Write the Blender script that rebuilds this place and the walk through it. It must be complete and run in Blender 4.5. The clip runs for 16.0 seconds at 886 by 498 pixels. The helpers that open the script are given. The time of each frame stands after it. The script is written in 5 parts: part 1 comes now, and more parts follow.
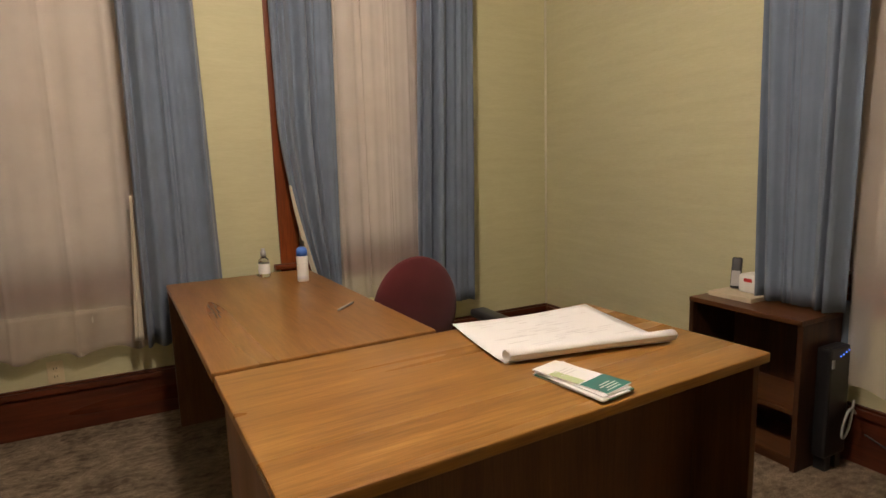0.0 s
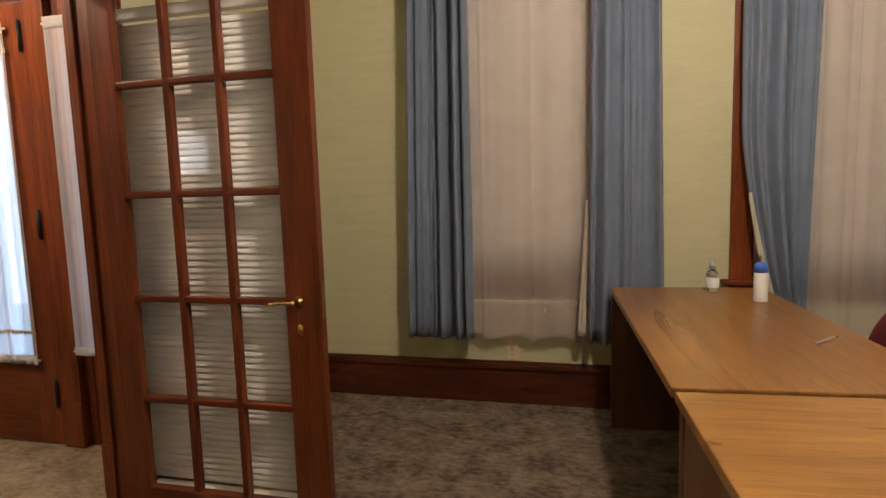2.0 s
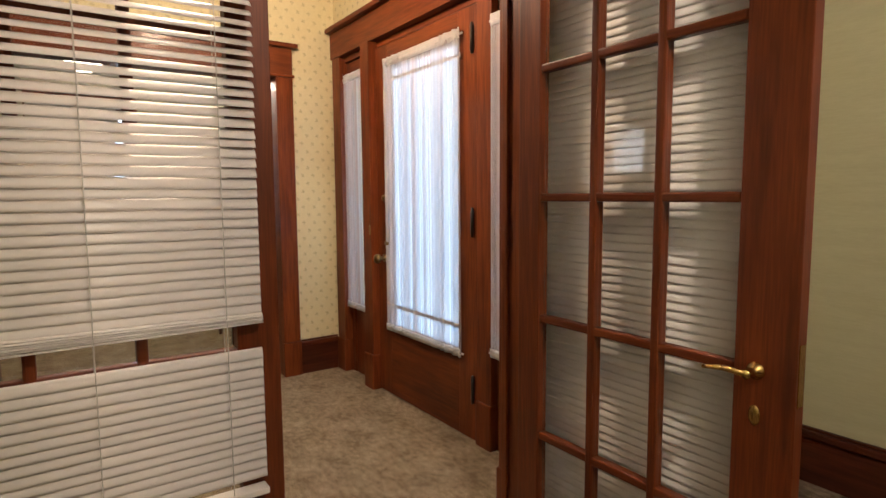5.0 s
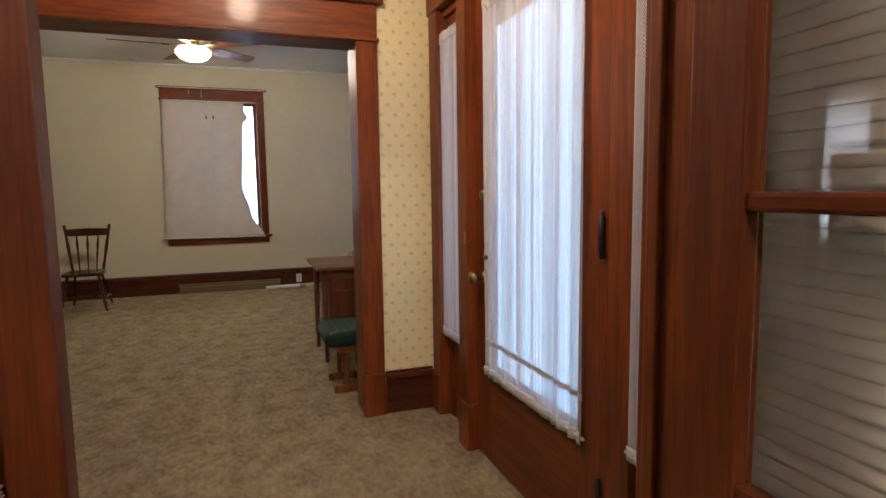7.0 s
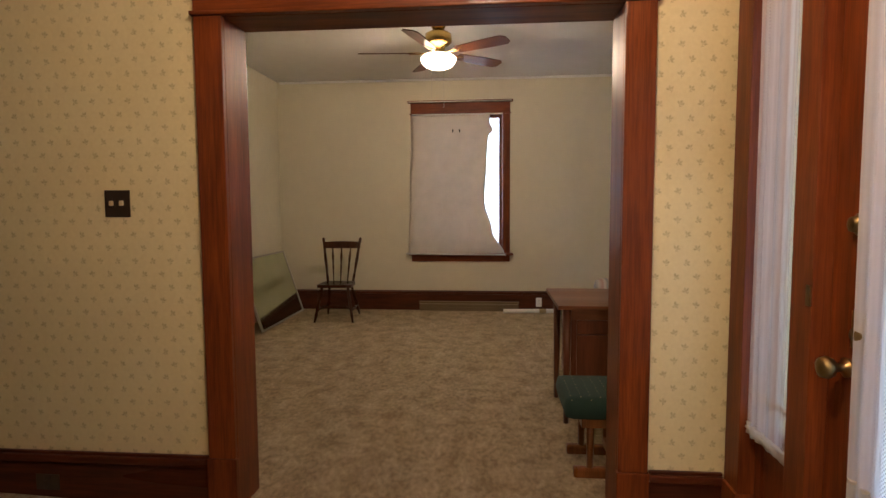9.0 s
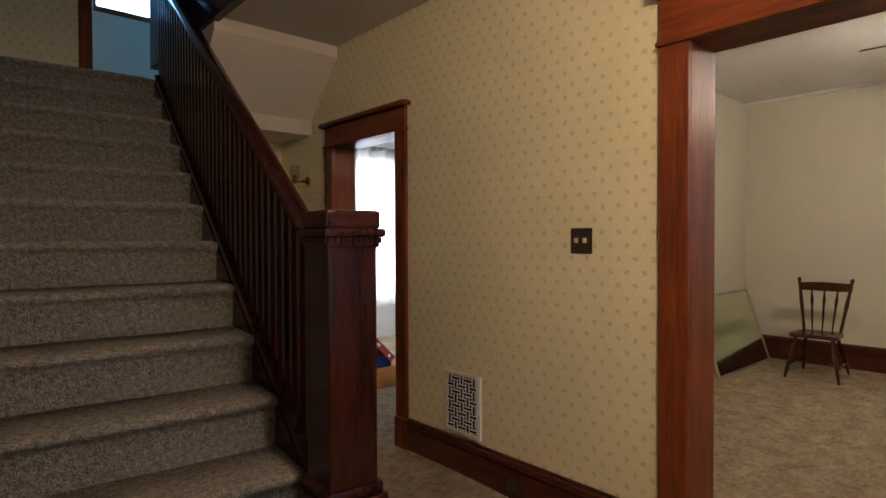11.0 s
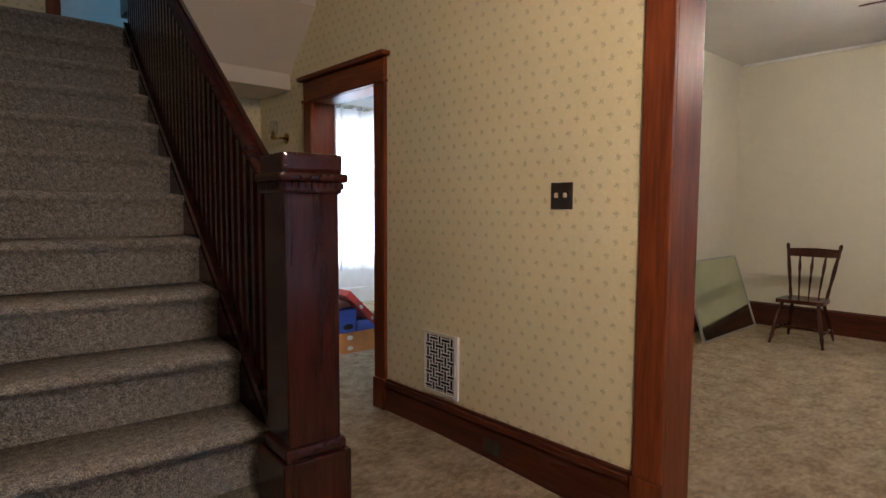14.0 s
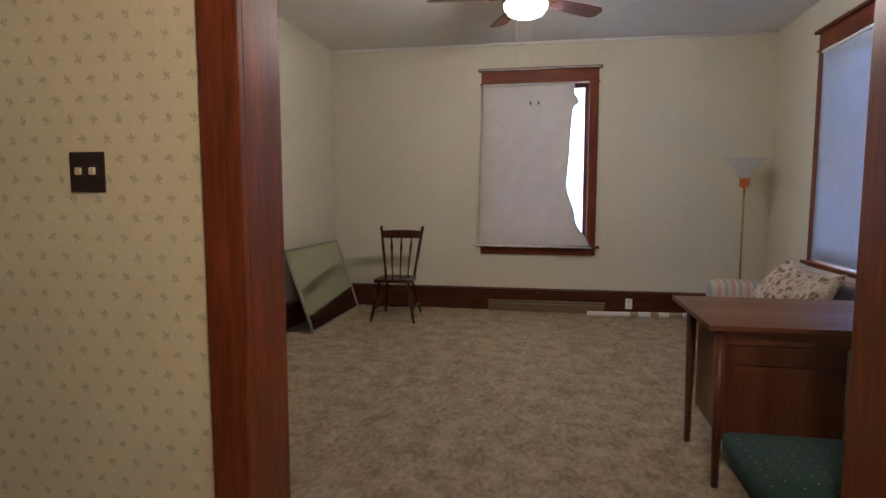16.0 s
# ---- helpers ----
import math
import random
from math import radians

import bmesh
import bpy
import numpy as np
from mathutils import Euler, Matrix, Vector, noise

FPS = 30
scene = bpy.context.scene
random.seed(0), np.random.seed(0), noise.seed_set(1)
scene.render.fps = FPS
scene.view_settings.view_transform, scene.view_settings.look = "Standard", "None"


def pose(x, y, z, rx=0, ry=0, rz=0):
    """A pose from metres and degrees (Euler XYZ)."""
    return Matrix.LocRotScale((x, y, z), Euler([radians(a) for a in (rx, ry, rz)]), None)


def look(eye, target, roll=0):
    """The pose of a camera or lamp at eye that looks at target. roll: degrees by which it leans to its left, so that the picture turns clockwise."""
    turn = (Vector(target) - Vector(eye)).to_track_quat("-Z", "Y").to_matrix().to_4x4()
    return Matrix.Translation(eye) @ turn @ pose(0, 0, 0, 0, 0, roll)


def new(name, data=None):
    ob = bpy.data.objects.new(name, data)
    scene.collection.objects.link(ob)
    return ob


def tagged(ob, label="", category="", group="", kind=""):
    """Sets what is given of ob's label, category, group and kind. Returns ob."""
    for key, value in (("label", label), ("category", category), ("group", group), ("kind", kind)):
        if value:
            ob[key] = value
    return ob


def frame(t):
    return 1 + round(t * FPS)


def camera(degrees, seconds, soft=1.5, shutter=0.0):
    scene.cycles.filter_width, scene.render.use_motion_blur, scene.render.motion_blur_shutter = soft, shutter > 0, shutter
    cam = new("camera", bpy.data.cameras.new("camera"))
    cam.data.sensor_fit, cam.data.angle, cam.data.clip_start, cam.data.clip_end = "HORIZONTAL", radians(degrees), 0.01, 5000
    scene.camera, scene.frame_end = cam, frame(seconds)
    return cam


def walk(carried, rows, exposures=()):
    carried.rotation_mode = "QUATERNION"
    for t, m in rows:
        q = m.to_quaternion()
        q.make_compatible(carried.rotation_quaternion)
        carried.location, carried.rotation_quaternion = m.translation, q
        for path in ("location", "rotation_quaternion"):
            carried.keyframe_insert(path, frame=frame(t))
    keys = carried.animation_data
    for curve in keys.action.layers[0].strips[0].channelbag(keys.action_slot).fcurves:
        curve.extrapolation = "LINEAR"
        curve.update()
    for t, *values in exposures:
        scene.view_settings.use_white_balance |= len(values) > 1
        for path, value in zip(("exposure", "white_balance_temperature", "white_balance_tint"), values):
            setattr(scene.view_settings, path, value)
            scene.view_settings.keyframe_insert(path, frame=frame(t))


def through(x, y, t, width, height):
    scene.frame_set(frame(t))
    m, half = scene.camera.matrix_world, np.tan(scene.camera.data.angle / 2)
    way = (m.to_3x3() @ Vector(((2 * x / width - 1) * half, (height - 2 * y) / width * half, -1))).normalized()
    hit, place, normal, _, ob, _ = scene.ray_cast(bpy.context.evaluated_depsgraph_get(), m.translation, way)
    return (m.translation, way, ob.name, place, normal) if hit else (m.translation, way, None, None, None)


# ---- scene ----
cam = camera(76.1, 16.0)
PATH = [
    (0, (0.21, 0.343, 1.304), (1.102, 2.109, 1.013), -1.7),
    (0.5, (0.13, 0.39, 1.306), (0.798, 2.254, 1.023), -1.7),
    (1, (0.112, 0.434, 1.303), (0.526, 2.372, 1.031), -1.6),
    (1.5, (0.153, 0.465, 1.293), (0.132, 2.451, 1.053), -2.0),
    (2, (0.078, 0.459, 1.286), (-0.398, 2.39, 1.072), -1.7),
    (2.5, (-0.021, 0.458, 1.308), (-0.922, 2.231, 1.096), -1.4),
    (3, (-0.067, 0.512, 1.307), (-1.17, 2.167, 1.099), -1.4),
    (3.5, (-0.073, 0.579, 1.312), (-1.355, 2.1, 1.106), -1.6),
    (4, (-0.051, 0.64, 1.307), (-1.517, 1.987, 1.109), -1.4),
    (4.2, (-0.059, 0.671, 1.291), (-1.573, 1.964, 1.104), -1.0),
    (6.3, (-0.805, 1.55, 1.32), (-2.593, 2.42, 1.107), -1.0),
    (6.5, (-0.859, 1.591, 1.31), (-2.675, 2.402, 1.103), -0.9),
    (7, (-1.059, 1.671, 1.314), (-2.934, 2.336, 1.106), -0.8),
    (7.5, (-1.303, 1.73, 1.326), (-3.229, 2.227, 1.12), -0.5),
    (8, (-1.542, 1.802, 1.338), (-3.513, 2.075, 1.14), -0.5),
    (8.5, (-1.701, 1.833, 1.339), (-3.694, 1.869, 1.17), -0.5),
    (9, (-1.914, 1.781, 1.342), (-3.901, 1.612, 1.192), -0.3),
    (9.5, (-2.017, 1.742, 1.337), (-3.957, 1.27, 1.214), -0.6),
    (10, (-2.074, 1.715, 1.348), (-3.854, 0.809, 1.258), -0.4),
    (10.2, (-2.084, 1.704, 1.353), (-3.771, 0.633, 1.27), -0.3),
    (12.3, (-2.045, 1.679, 1.384), (-3.076, -0.035, 1.397), -0.1),
    (12.5, (-2.057, 1.678, 1.372), (-3.084, -0.038, 1.382), -0.1),
    (13, (-2.081, 1.68, 1.351), (-3.124, -0.027, 1.321), -0.1),
    (13.5, (-2.096, 1.677, 1.326), (-3.239, 0.038, 1.234), 0.1),
    (14, (-2.196, 1.672, 1.306), (-3.53, 0.189, 1.161), 0.3),
    (14.5, (-2.378, 1.674, 1.308), (-3.918, 0.407, 1.152), 0.2),
    (15, (-2.513, 1.656, 1.3), (-4.223, 0.632, 1.13), 0.2),
    (15.5, (-2.659, 1.565, 1.297), (-4.526, 0.87, 1.117), 0.1),
    (16, (-2.791, 1.488, 1.293), (-4.75, 1.131, 1.105), 0.0),
]
walk(cam, [(t, look(eye, target, roll)) for t, eye, target, roll in PATH], [(0.0, -0.05, 6250, 15), (4.2, -0.05, 6200, 15), (6.5, -0.13, 6050, 14), (7.6, -0.27, 5850, 15), (8.5, -0.34, 6850, 20), (9.5, -0.12, 6800, 20), (10.2, -0.08, 6550, 17), (12.3, 0.40, 5350, 16), (14.2, 0.3, 5500, 16), (15.0, 0.03, 5400, 16), (16.0, -0.14, 5300, 17)])

# ---- light ----
world = bpy.data.worlds.new("world")
scene.world = world
world.use_nodes = True
sky = world.node_tree.nodes.new("ShaderNodeTexSky")
sky.sky_type, sky.sun_disc = "NISHITA", False
sky.sun_elevation, sky.sun_rotation = radians(32), radians(200)
world.node_tree.links.new(sky.outputs["Color"], world.node_tree.nodes["Background"].inputs["Color"])
world.node_tree.nodes["Background"].inputs["Strength"].default_value = 0.08

sun_data = bpy.data.lights.new("sun", "SUN")
sun_data.energy, sun_data.angle, sun_data.color = 1.0, radians(10), (1.0, 0.95, 0.88)
sun = new("sun", sun_data)
sun.matrix_world = look((-3, -20, 14), (-3, 0, 1))

WARM = (1.0, 0.83, 0.64)
DAY = (0.62, 0.79, 1.0)


def bulb(name, x, y, z, watts, colour, radius=0.09):
    data = bpy.data.lights.new(name, "POINT")
    data.energy, data.color, data.shadow_soft_size = watts, colour, radius
    ob = new(name, data)
    ob.location = (x, y, z)
    return ob


def sky_light(name, eye, target, w, h, watts, colour=DAY):
    """Daylight standing in a window's opening, facing the room."""
    data = bpy.data.lights.new(name, "AREA")
    data.shape, data.size, data.size_y, data.energy, data.color = "RECTANGLE", w, h, watts, colour
    ob = new(name, data)
    ob.matrix_world = look(eye, target)
    return ob


bulb("office_bulb", 0.55, 1.62, 2.76, 143, WARM)
bulb("hall_bulb", -2.80, 1.75, 2.67, 82, (1.0, 0.74, 0.50), 0.10)
bulb("fan_bulb", -6.97, 1.32, 2.60, 90, (1.0, 0.80, 0.58), 0.05)
sky_light("door_daylight", (-3.05, 3.02, 1.25), (-3.05, 0, 1.25), 2.0, 1.9, 33, (0.42, 0.68, 1.0))
sky_light("west_window_daylight", (-9.42, 1.42, 1.65), (0, 1.42, 1.65), 1.1, 1.9, 40, (0.50, 0.72, 1.0))
sky_light("front_window_daylight", (-7.55, 4.02, 1.65), (-7.55, 0, 1.65), 1.1, 1.9, 270, (0.42, 0.64, 1.0))
sky_light("back_room_daylight", (-6.2, -4.85, 1.45), (-6.2, 0, 1.45), 2.4, 1.6, 420, (0.88, 0.94, 1.0))
sky_light("upper_window_daylight", (-3.63, -5.12, 3.85), (-3.2, 0, 3.0), 0.8, 0.7, 30, (0.18, 0.50, 1.0))
sky_light("office_window_daylight", (1.55, 4.02, 1.6), (1.55, 0, 1.6), 0.9, 1.8, 6)

# ---- materials ----
MATS = {}


class Nodes:
    """A small writer for node materials."""

    def __init__(self, name):
        self.m = bpy.data.materials.new(name)
        self.m.use_nodes = True
        self.t = self.m.node_tree
        self.b = self.t.nodes["Principled BSDF"]
        self.coord = self.t.nodes.new("ShaderNodeTexCoord").outputs["Object"]

    def node(self, kind, inputs=None, **props):
        n = self.t.nodes.new("ShaderNode" + kind)
        if "operation" in props:
            n.operation = props["operation"]
        if "blend_type" in props:
            n.blend_type = props["blend_type"]
        if "rotation_type" in props:
            n.rotation_type = props["rotation_type"]
        if "vector_type" in props:
            n.vector_type = props["vector_type"]
        if "bands_direction" in props:
            n.bands_direction = props["bands_direction"]
        for k, v in (inputs or {}).items():
            if isinstance(v, bpy.types.NodeSocket):
                self.t.links.new(v, n.inputs[k])
            else:
                n.inputs[k].default_value = v
        return n

    def math(self, op, a, b=0.0):
        return self.node("Math", {0: a, 1: b}, operation=op).outputs[0]

    def noise(self, scale, detail=4.0, stretch=(1, 1, 1), vector=None, rough=0.55):
        v = self.node("Mapping", {"Vector": vector or self.coord, "Scale": stretch}).outputs[0]
        return self.node("TexNoise", {"Vector": v, "Scale": scale, "Detail": detail, "Roughness": rough}).outputs["Fac"]

    def ramp(self, fac, *stops):
        n = self.node("ValToRGB", {"Fac": fac})
        e = n.color_ramp.elements
        while len(e) < len(stops):
            e.new(0.5)
        for el, (p, c) in zip(e, stops):
            el.position, el.color = p, (*c, 1) if len(c) == 3 else c
        return n.outputs["Color"]

    def mix(self, fac, a, b, mode="MIX"):
        n = self.node("MixRGB", {"Fac": fac}, blend_type=mode)
        for i, v in ((1, a), (2, b)):
            if isinstance(v, bpy.types.NodeSocket):
                self.t.links.new(v, n.inputs[i])
            else:
                n.inputs[i].default_value = (*v, 1)
        return n.outputs["Color"]

    def bump(self, height, strength=0.3, distance=0.01):
        n = self.node("Bump", {"Height": height, "Strength": strength, "Distance": distance})
        self.t.links.new(n.outputs[0], self.b.inputs["Normal"])

    def set(self, **kw):
        for k, v in kw.items():
            s = self.b.inputs[k.replace("_", " ")]
            if isinstance(v, bpy.types.NodeSocket):
                self.t.links.new(v, s)
            else:
                s.default_value = (*v, 1) if isinstance(v, tuple) and len(v) == 3 else v
        return self.m


def wood(name, dark, light, axis="z", rough=0.28, scale=1.0, lo=0.34, hi=0.66, coat=0.12):
    """Varnished board with long grain along one axis, tone shifting from board to board."""
    n = Nodes(name)
    st = {"x": (0.085, 1, 1), "y": (1, 0.085, 1), "z": (1, 1, 0.085)}[axis]
    rnd = n.node("ObjectInfo").outputs["Random"]
    off = n.node("CombineXYZ", {0: n.math("MULTIPLY", rnd, 13.0), 1: n.math("MULTIPLY", rnd, 7.0), 2: n.math("MULTIPLY", rnd, 3.0)}).outputs[0]
    v = n.node("VectorMath", {0: n.coord, 1: off}, operation="ADD").outputs[0]
    warp = n.node("TexNoise", {"Vector": n.node("Mapping", {"Vector": v, "Scale": tuple(a * 0.5 + 0.0 for a in st)}).outputs[0], "Scale": 5.0, "Detail": 2.0}).outputs["Color"]
    v = n.node("VectorMath", {0: v, 1: n.node("VectorMath", {0: warp, "Scale": 0.12}, operation="SCALE").outputs[0]}, operation="ADD").outputs[0]
    grain = n.noise(42 * scale, 4, st, v, 0.6)
    broad = n.noise(11.0 * scale, 3, tuple(min(1.0, a * 1.6) for a in st), v)
    fine = n.noise(190 * scale, 2, tuple(a * (0.4 if a < 1 else 1) for a in st), v)
    c = n.ramp(n.mix(0.55, grain, broad), (lo, dark), (hi, light))
    c = n.mix(n.ramp(fine, (0.40, (0.28, 0.28, 0.28)), (0.58, (0, 0, 0))), c, tuple(a * 0.6 for a in dark))
    wear = n.noise(4, 2, st)
    n.bump(grain, 0.08, 0.003)
    return n.set(Base_Color=c, Roughness=n.node("MapRange", {"Value": wear, "From Min": 0.3, "From Max": 0.7, "To Min": rough * 0.85, "To Max": rough * 1.2}).outputs[0], Coat_Weight=coat, Coat_Roughness=0.10, Specular_IOR_Level=0.25)


def plain(name, colour, rough=0.5, metal=0.0, vary=0.12, scale=20.0, bump=0.0, **kw):
    n = Nodes(name)
    a, b = tuple(c * (1 - vary) for c in colour), tuple(min(1, c * (1 + vary)) for c in colour)
    f = n.mix(0.5, n.noise(scale, 5), n.noise(scale * 0.15, 2))
    c = n.ramp(f, (0.3, a), (0.7, b))
    if bump:
        n.bump(n.noise(scale * 3, 4), bump, 0.004)
    return n.set(Base_Color=c, Roughness=rough, Metallic=metal, **kw)


def carpet(name, dark, light, k=1.0):
    n = Nodes(name)
    big = n.noise(6.5 * k, 6, (1, 1, 1), rough=0.62)
    mid = n.noise(22 * k, 5, (1, 1.6, 1), rough=0.6)
    tuft = n.noise(260, 3)
    c = n.ramp(n.mix(0.5, big, mid), (0.40, dark), (0.50, tuple((a + b) / 2 for a, b in zip(dark, light))), (0.61, light))
    c = n.mix(n.ramp(tuft, (0.34, (0.85, 0.85, 0.85)), (0.60, (0, 0, 0))), c, tuple(a * 0.5 for a in dark))
    h = n.mix(0.4, tuft, n.noise(70, 3))
    n.bump(h, 1.0, 0.02)
    return n.set(Base_Color=c, Roughness=1.0, Specular_IOR_Level=0.0)


def wallpaper(name, across):
    """Cream paper with staggered rows of small grey-green sprigs."""
    n = Nodes(name)
    sep = n.node("SeparateXYZ", {0: n.coord})
    u, v = n.math("DIVIDE", sep.outputs[across], 0.080), n.math("DIVIDE", sep.outputs[2], 0.057)
    row = n.math("FLOOR", v)
    u = n.math("ADD", u, n.math("MULTIPLY", row, 0.5))
    cell = n.math("ADD", n.math("FLOOR", u), n.math("MULTIPLY", row, 7.3))
    tilt = n.math("SUBTRACT", n.math("MULTIPLY", n.math("FRACT", n.math("MULTIPLY", cell, 0.5)), 2.0), 0.5)
    p = n.node("CombineXYZ", {0: n.math("MULTIPLY", n.math("SUBTRACT", n.math("FRACT", u), 0.5), 0.080), 1: n.math("MULTIPLY", n.math("SUBTRACT", n.math("FRACT", v), 0.5), 0.057)}).outputs[0]
    rot = n.node("VectorRotate", {"Vector": p, "Angle": tilt}, rotation_type="Z_AXIS").outputs[0]
    wob = n.node("TexNoise", {"Vector": n.coord, "Scale": 160.0, "Detail": 2.0}).outputs["Color"]
    rot = n.node("VectorMath", {0: rot, 1: n.node("VectorMath", {0: n.node("VectorMath", {0: wob, 1: (0.5, 0.5, 0.5)}, operation="SUBTRACT").outputs[0], "Scale": 0.006}, operation="SCALE").outputs[0]}, operation="ADD").outputs[0]
    mask = None
    for cx, cy, ang, a, b in ((0, 0.007, 0, 0.0045, 0.0080), (-0.008, 0.002, 55, 0.0042, 0.0075), (0.008, 0.003, -50, 0.0042, 0.0075), (0.001, -0.006, 10, 0.0014, 0.009), (0.006, -0.008, -60, 0.002, 0.005)):
        q = n.node("Mapping", {"Vector": rot, "Location": (cx, cy, 0), "Rotation": (0, 0, radians(ang)), "Scale": (a, b, 1)}, vector_type="TEXTURE").outputs[0]
        d = n.node("MapRange", {"Value": n.node("VectorMath", {0: q}, operation="LENGTH").outputs["Value"], "From Min": 0.55, "From Max": 1.35, "To Min": 1.0, "To Max": 0.0}).outputs[0]
        mask = d if mask is None else n.math("MAXIMUM", mask, d)
    base = n.ramp(n.mix(0.5, n.noise(2.2, 4), n.noise(60, 3)), (0.3, (0.68, 0.61, 0.365)), (0.7, (0.77, 0.70, 0.445)))
    c = n.mix(n.math("MULTIPLY", mask, n.math("ADD", n.noise(70, 2), 0.10)), base, (0.38, 0.345, 0.18))
    n.bump(n.noise(420, 2), 0.10, 0.002)
    return n.set(Base_Color=c, Roughness=0.62, Specular_IOR_Level=0.35)


def grasscloth(name, across):
    n = Nodes(name)
    st = [1, 1, 1]
    st[across] = 0.12
    thread = n.noise(190, 4, tuple(st), rough=0.7)
    band = n.noise(26, 3, tuple(st))
    c = n.ramp(n.mix(0.5, thread, band), (0.28, (0.47, 0.44, 0.26)), (0.72, (0.59, 0.56, 0.35)))
    c = n.mix(n.math("MULTIPLY", n.noise(1.1, 3), 0.35), c, (0.48, 0.46, 0.29))
    n.bump(thread, 0.35, 0.003)
    return n.set(Base_Color=c, Roughness=0.8)


def cloth(name, colour, through=0.0, holes=0.0, weave=900.0, lace=False, vary=0.1):
    """Woven fabric; through lets light pass diffusely, holes lets the view pass between the threads."""
    n = Nodes(name)
    f = n.mix(0.5, n.noise(weave, 2), n.noise(7, 4))
    c = n.ramp(f, (0.3, tuple(a * (1 - vary) for a in colour)), (0.7, tuple(min(1, a * (1 + vary)) for a in colour)))
    if lace:
        c = n.mix(n.ramp(n.noise(13, 2, (1, 0, 0)), (0.42, (0, 0, 0)), (0.62, (0.8, 0.8, 0.8))), c, (0.60, 0.47, 0.42))
    n.bump(n.noise(weave, 2), 0.15, 0.001)
    n.set(Base_Color=c, Roughness=0.9, Specular_IOR_Level=0.15, Sheen_Weight=0.2)
    out = n.t.nodes["Material Output"]
    shade = n.b.outputs[0]
    if through:
        tr = n.node("BsdfTranslucent", {"Color": c})
        shade = n.node("MixShader", {0: through, 1: shade, 2: tr.outputs[0]}).outputs[0]
    if holes:
        amount = holes
        if lace:
            strip = n.ramp(n.noise(26, 3, (1, 0, 0), rough=0.7), (0.36, (0, 0, 0)), (0.64, (1, 1, 1)))
            column = n.ramp(n.noise(11, 1, (1, 0, 0)), (0.50, (0, 0, 0)), (0.55, (1, 1, 1)))
            sep = n.node("SeparateXYZ", {0: n.coord})
            dots = n.math("MULTIPLY", n.math("SINE", n.math("MULTIPLY", sep.outputs[0], 780.0)), n.math("SINE", n.math("MULTIPLY", sep.outputs[2], 560.0)))
            dots = n.math("MULTIPLY", n.math("GREATER_THAN", dots, 0.12), column)
            amount = n.math("ADD", n.math("MULTIPLY", strip, holes * 0.55), n.math("ADD", n.math("MULTIPLY", dots, holes), 0.03))
        clear = n.node("BsdfTransparent")
        shade = n.node("MixShader", {0: amount, 1: shade, 2: clear.outputs[0]}).outputs[0]
    n.t.links.new(shade, out.inputs["Surface"])
    return n.m


def glass(name, tint=(0.97, 0.99, 0.98)):
    n = Nodes(name)
    smear = n.noise(6, 4)
    return n.set(Base_Color=tint, Roughness=n.node("MapRange", {"Value": smear, "To Min": 0.0, "To Max": 0.03}).outputs[0], Transmission_Weight=1.0, IOR=1.45)


R1, R2 = (0.070, 0.0130, 0.0036), (0.262, 0.062, 0.0130)
TRIM_Z, TRIM_X, TRIM_Y = (wood("trim_wood_" + a, R1, R2, a, 0.43, 1.0, 0.30, 0.70, 0.09) for a in "zxy")
# trim wood again, darkened for the french leaves, which stand out of the light
LEAF_SHADE_Z, LEAF_SHADE_X = (wood("shaded_leaf_wood_" + a, (0.050, 0.010, 0.003), (0.190, 0.042, 0.0095), a, 0.38, 1.0, 0.30, 0.70) for a in "zx")
DARK_Z = wood("stair_wood", (0.013, 0.003, 0.0022), (0.042, 0.009, 0.005), "z", 0.22)
DARK_Y = wood("rail_wood", (0.013, 0.003, 0.0022), (0.042, 0.009, 0.005), "y", 0.18)
BASE_X, BASE_Y = (wood("base_wood_" + a, (0.038, 0.009, 0.0045), (0.115, 0.027, 0.0105), a, 0.3) for a in "xy")
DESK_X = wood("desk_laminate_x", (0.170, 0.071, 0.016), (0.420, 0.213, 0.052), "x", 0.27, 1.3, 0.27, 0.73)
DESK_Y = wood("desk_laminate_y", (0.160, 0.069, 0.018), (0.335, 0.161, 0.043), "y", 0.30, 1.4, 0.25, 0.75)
# upright panels: laminate darkened to carry the shade below the desktop overhang
DESK_Z_SHADE = wood("desk_laminate_z_shade", (0.070, 0.027, 0.011), (0.150, 0.064, 0.025), "z", 0.4, 0.8)
TEAK_Y = wood("teak_y", (0.11, 0.038, 0.016), (0.19, 0.07, 0.03), "y", 0.35)
TEAK_Z = wood("teak_z", (0.075, 0.024, 0.011), (0.14, 0.045, 0.02), "z", 0.35)
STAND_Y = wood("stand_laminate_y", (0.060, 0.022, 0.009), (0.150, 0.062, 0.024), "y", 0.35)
# same laminate for upright boards, their shade put in as a darker colour
STAND_Z_SHADE = wood("stand_laminate_z_shade", (0.030, 0.012, 0.006), (0.085, 0.034, 0.014), "z", 0.4)
CHAIR_Z = wood("dark_maple", (0.030, 0.009, 0.004), (0.085, 0.026, 0.011), "z", 0.25)
CARPET = carpet("beige_carpet", (0.325, 0.256, 0.166), (0.660, 0.545, 0.375))
CARPET_DARK = carpet("taupe_carpet", (0.150, 0.110, 0.076), (0.480, 0.372, 0.262))
STAIR_CARPET = carpet("stair_carpet", (0.180, 0.170, 0.148), (0.56, 0.515, 0.425), 7.0)
PAPER_Y, PAPER_X = wallpaper("sprig_wallpaper_y", 1), wallpaper("sprig_wallpaper_x", 0)
GRASS_X, GRASS_Y = grasscloth("grasscloth_x", 0), grasscloth("grasscloth_y", 1)
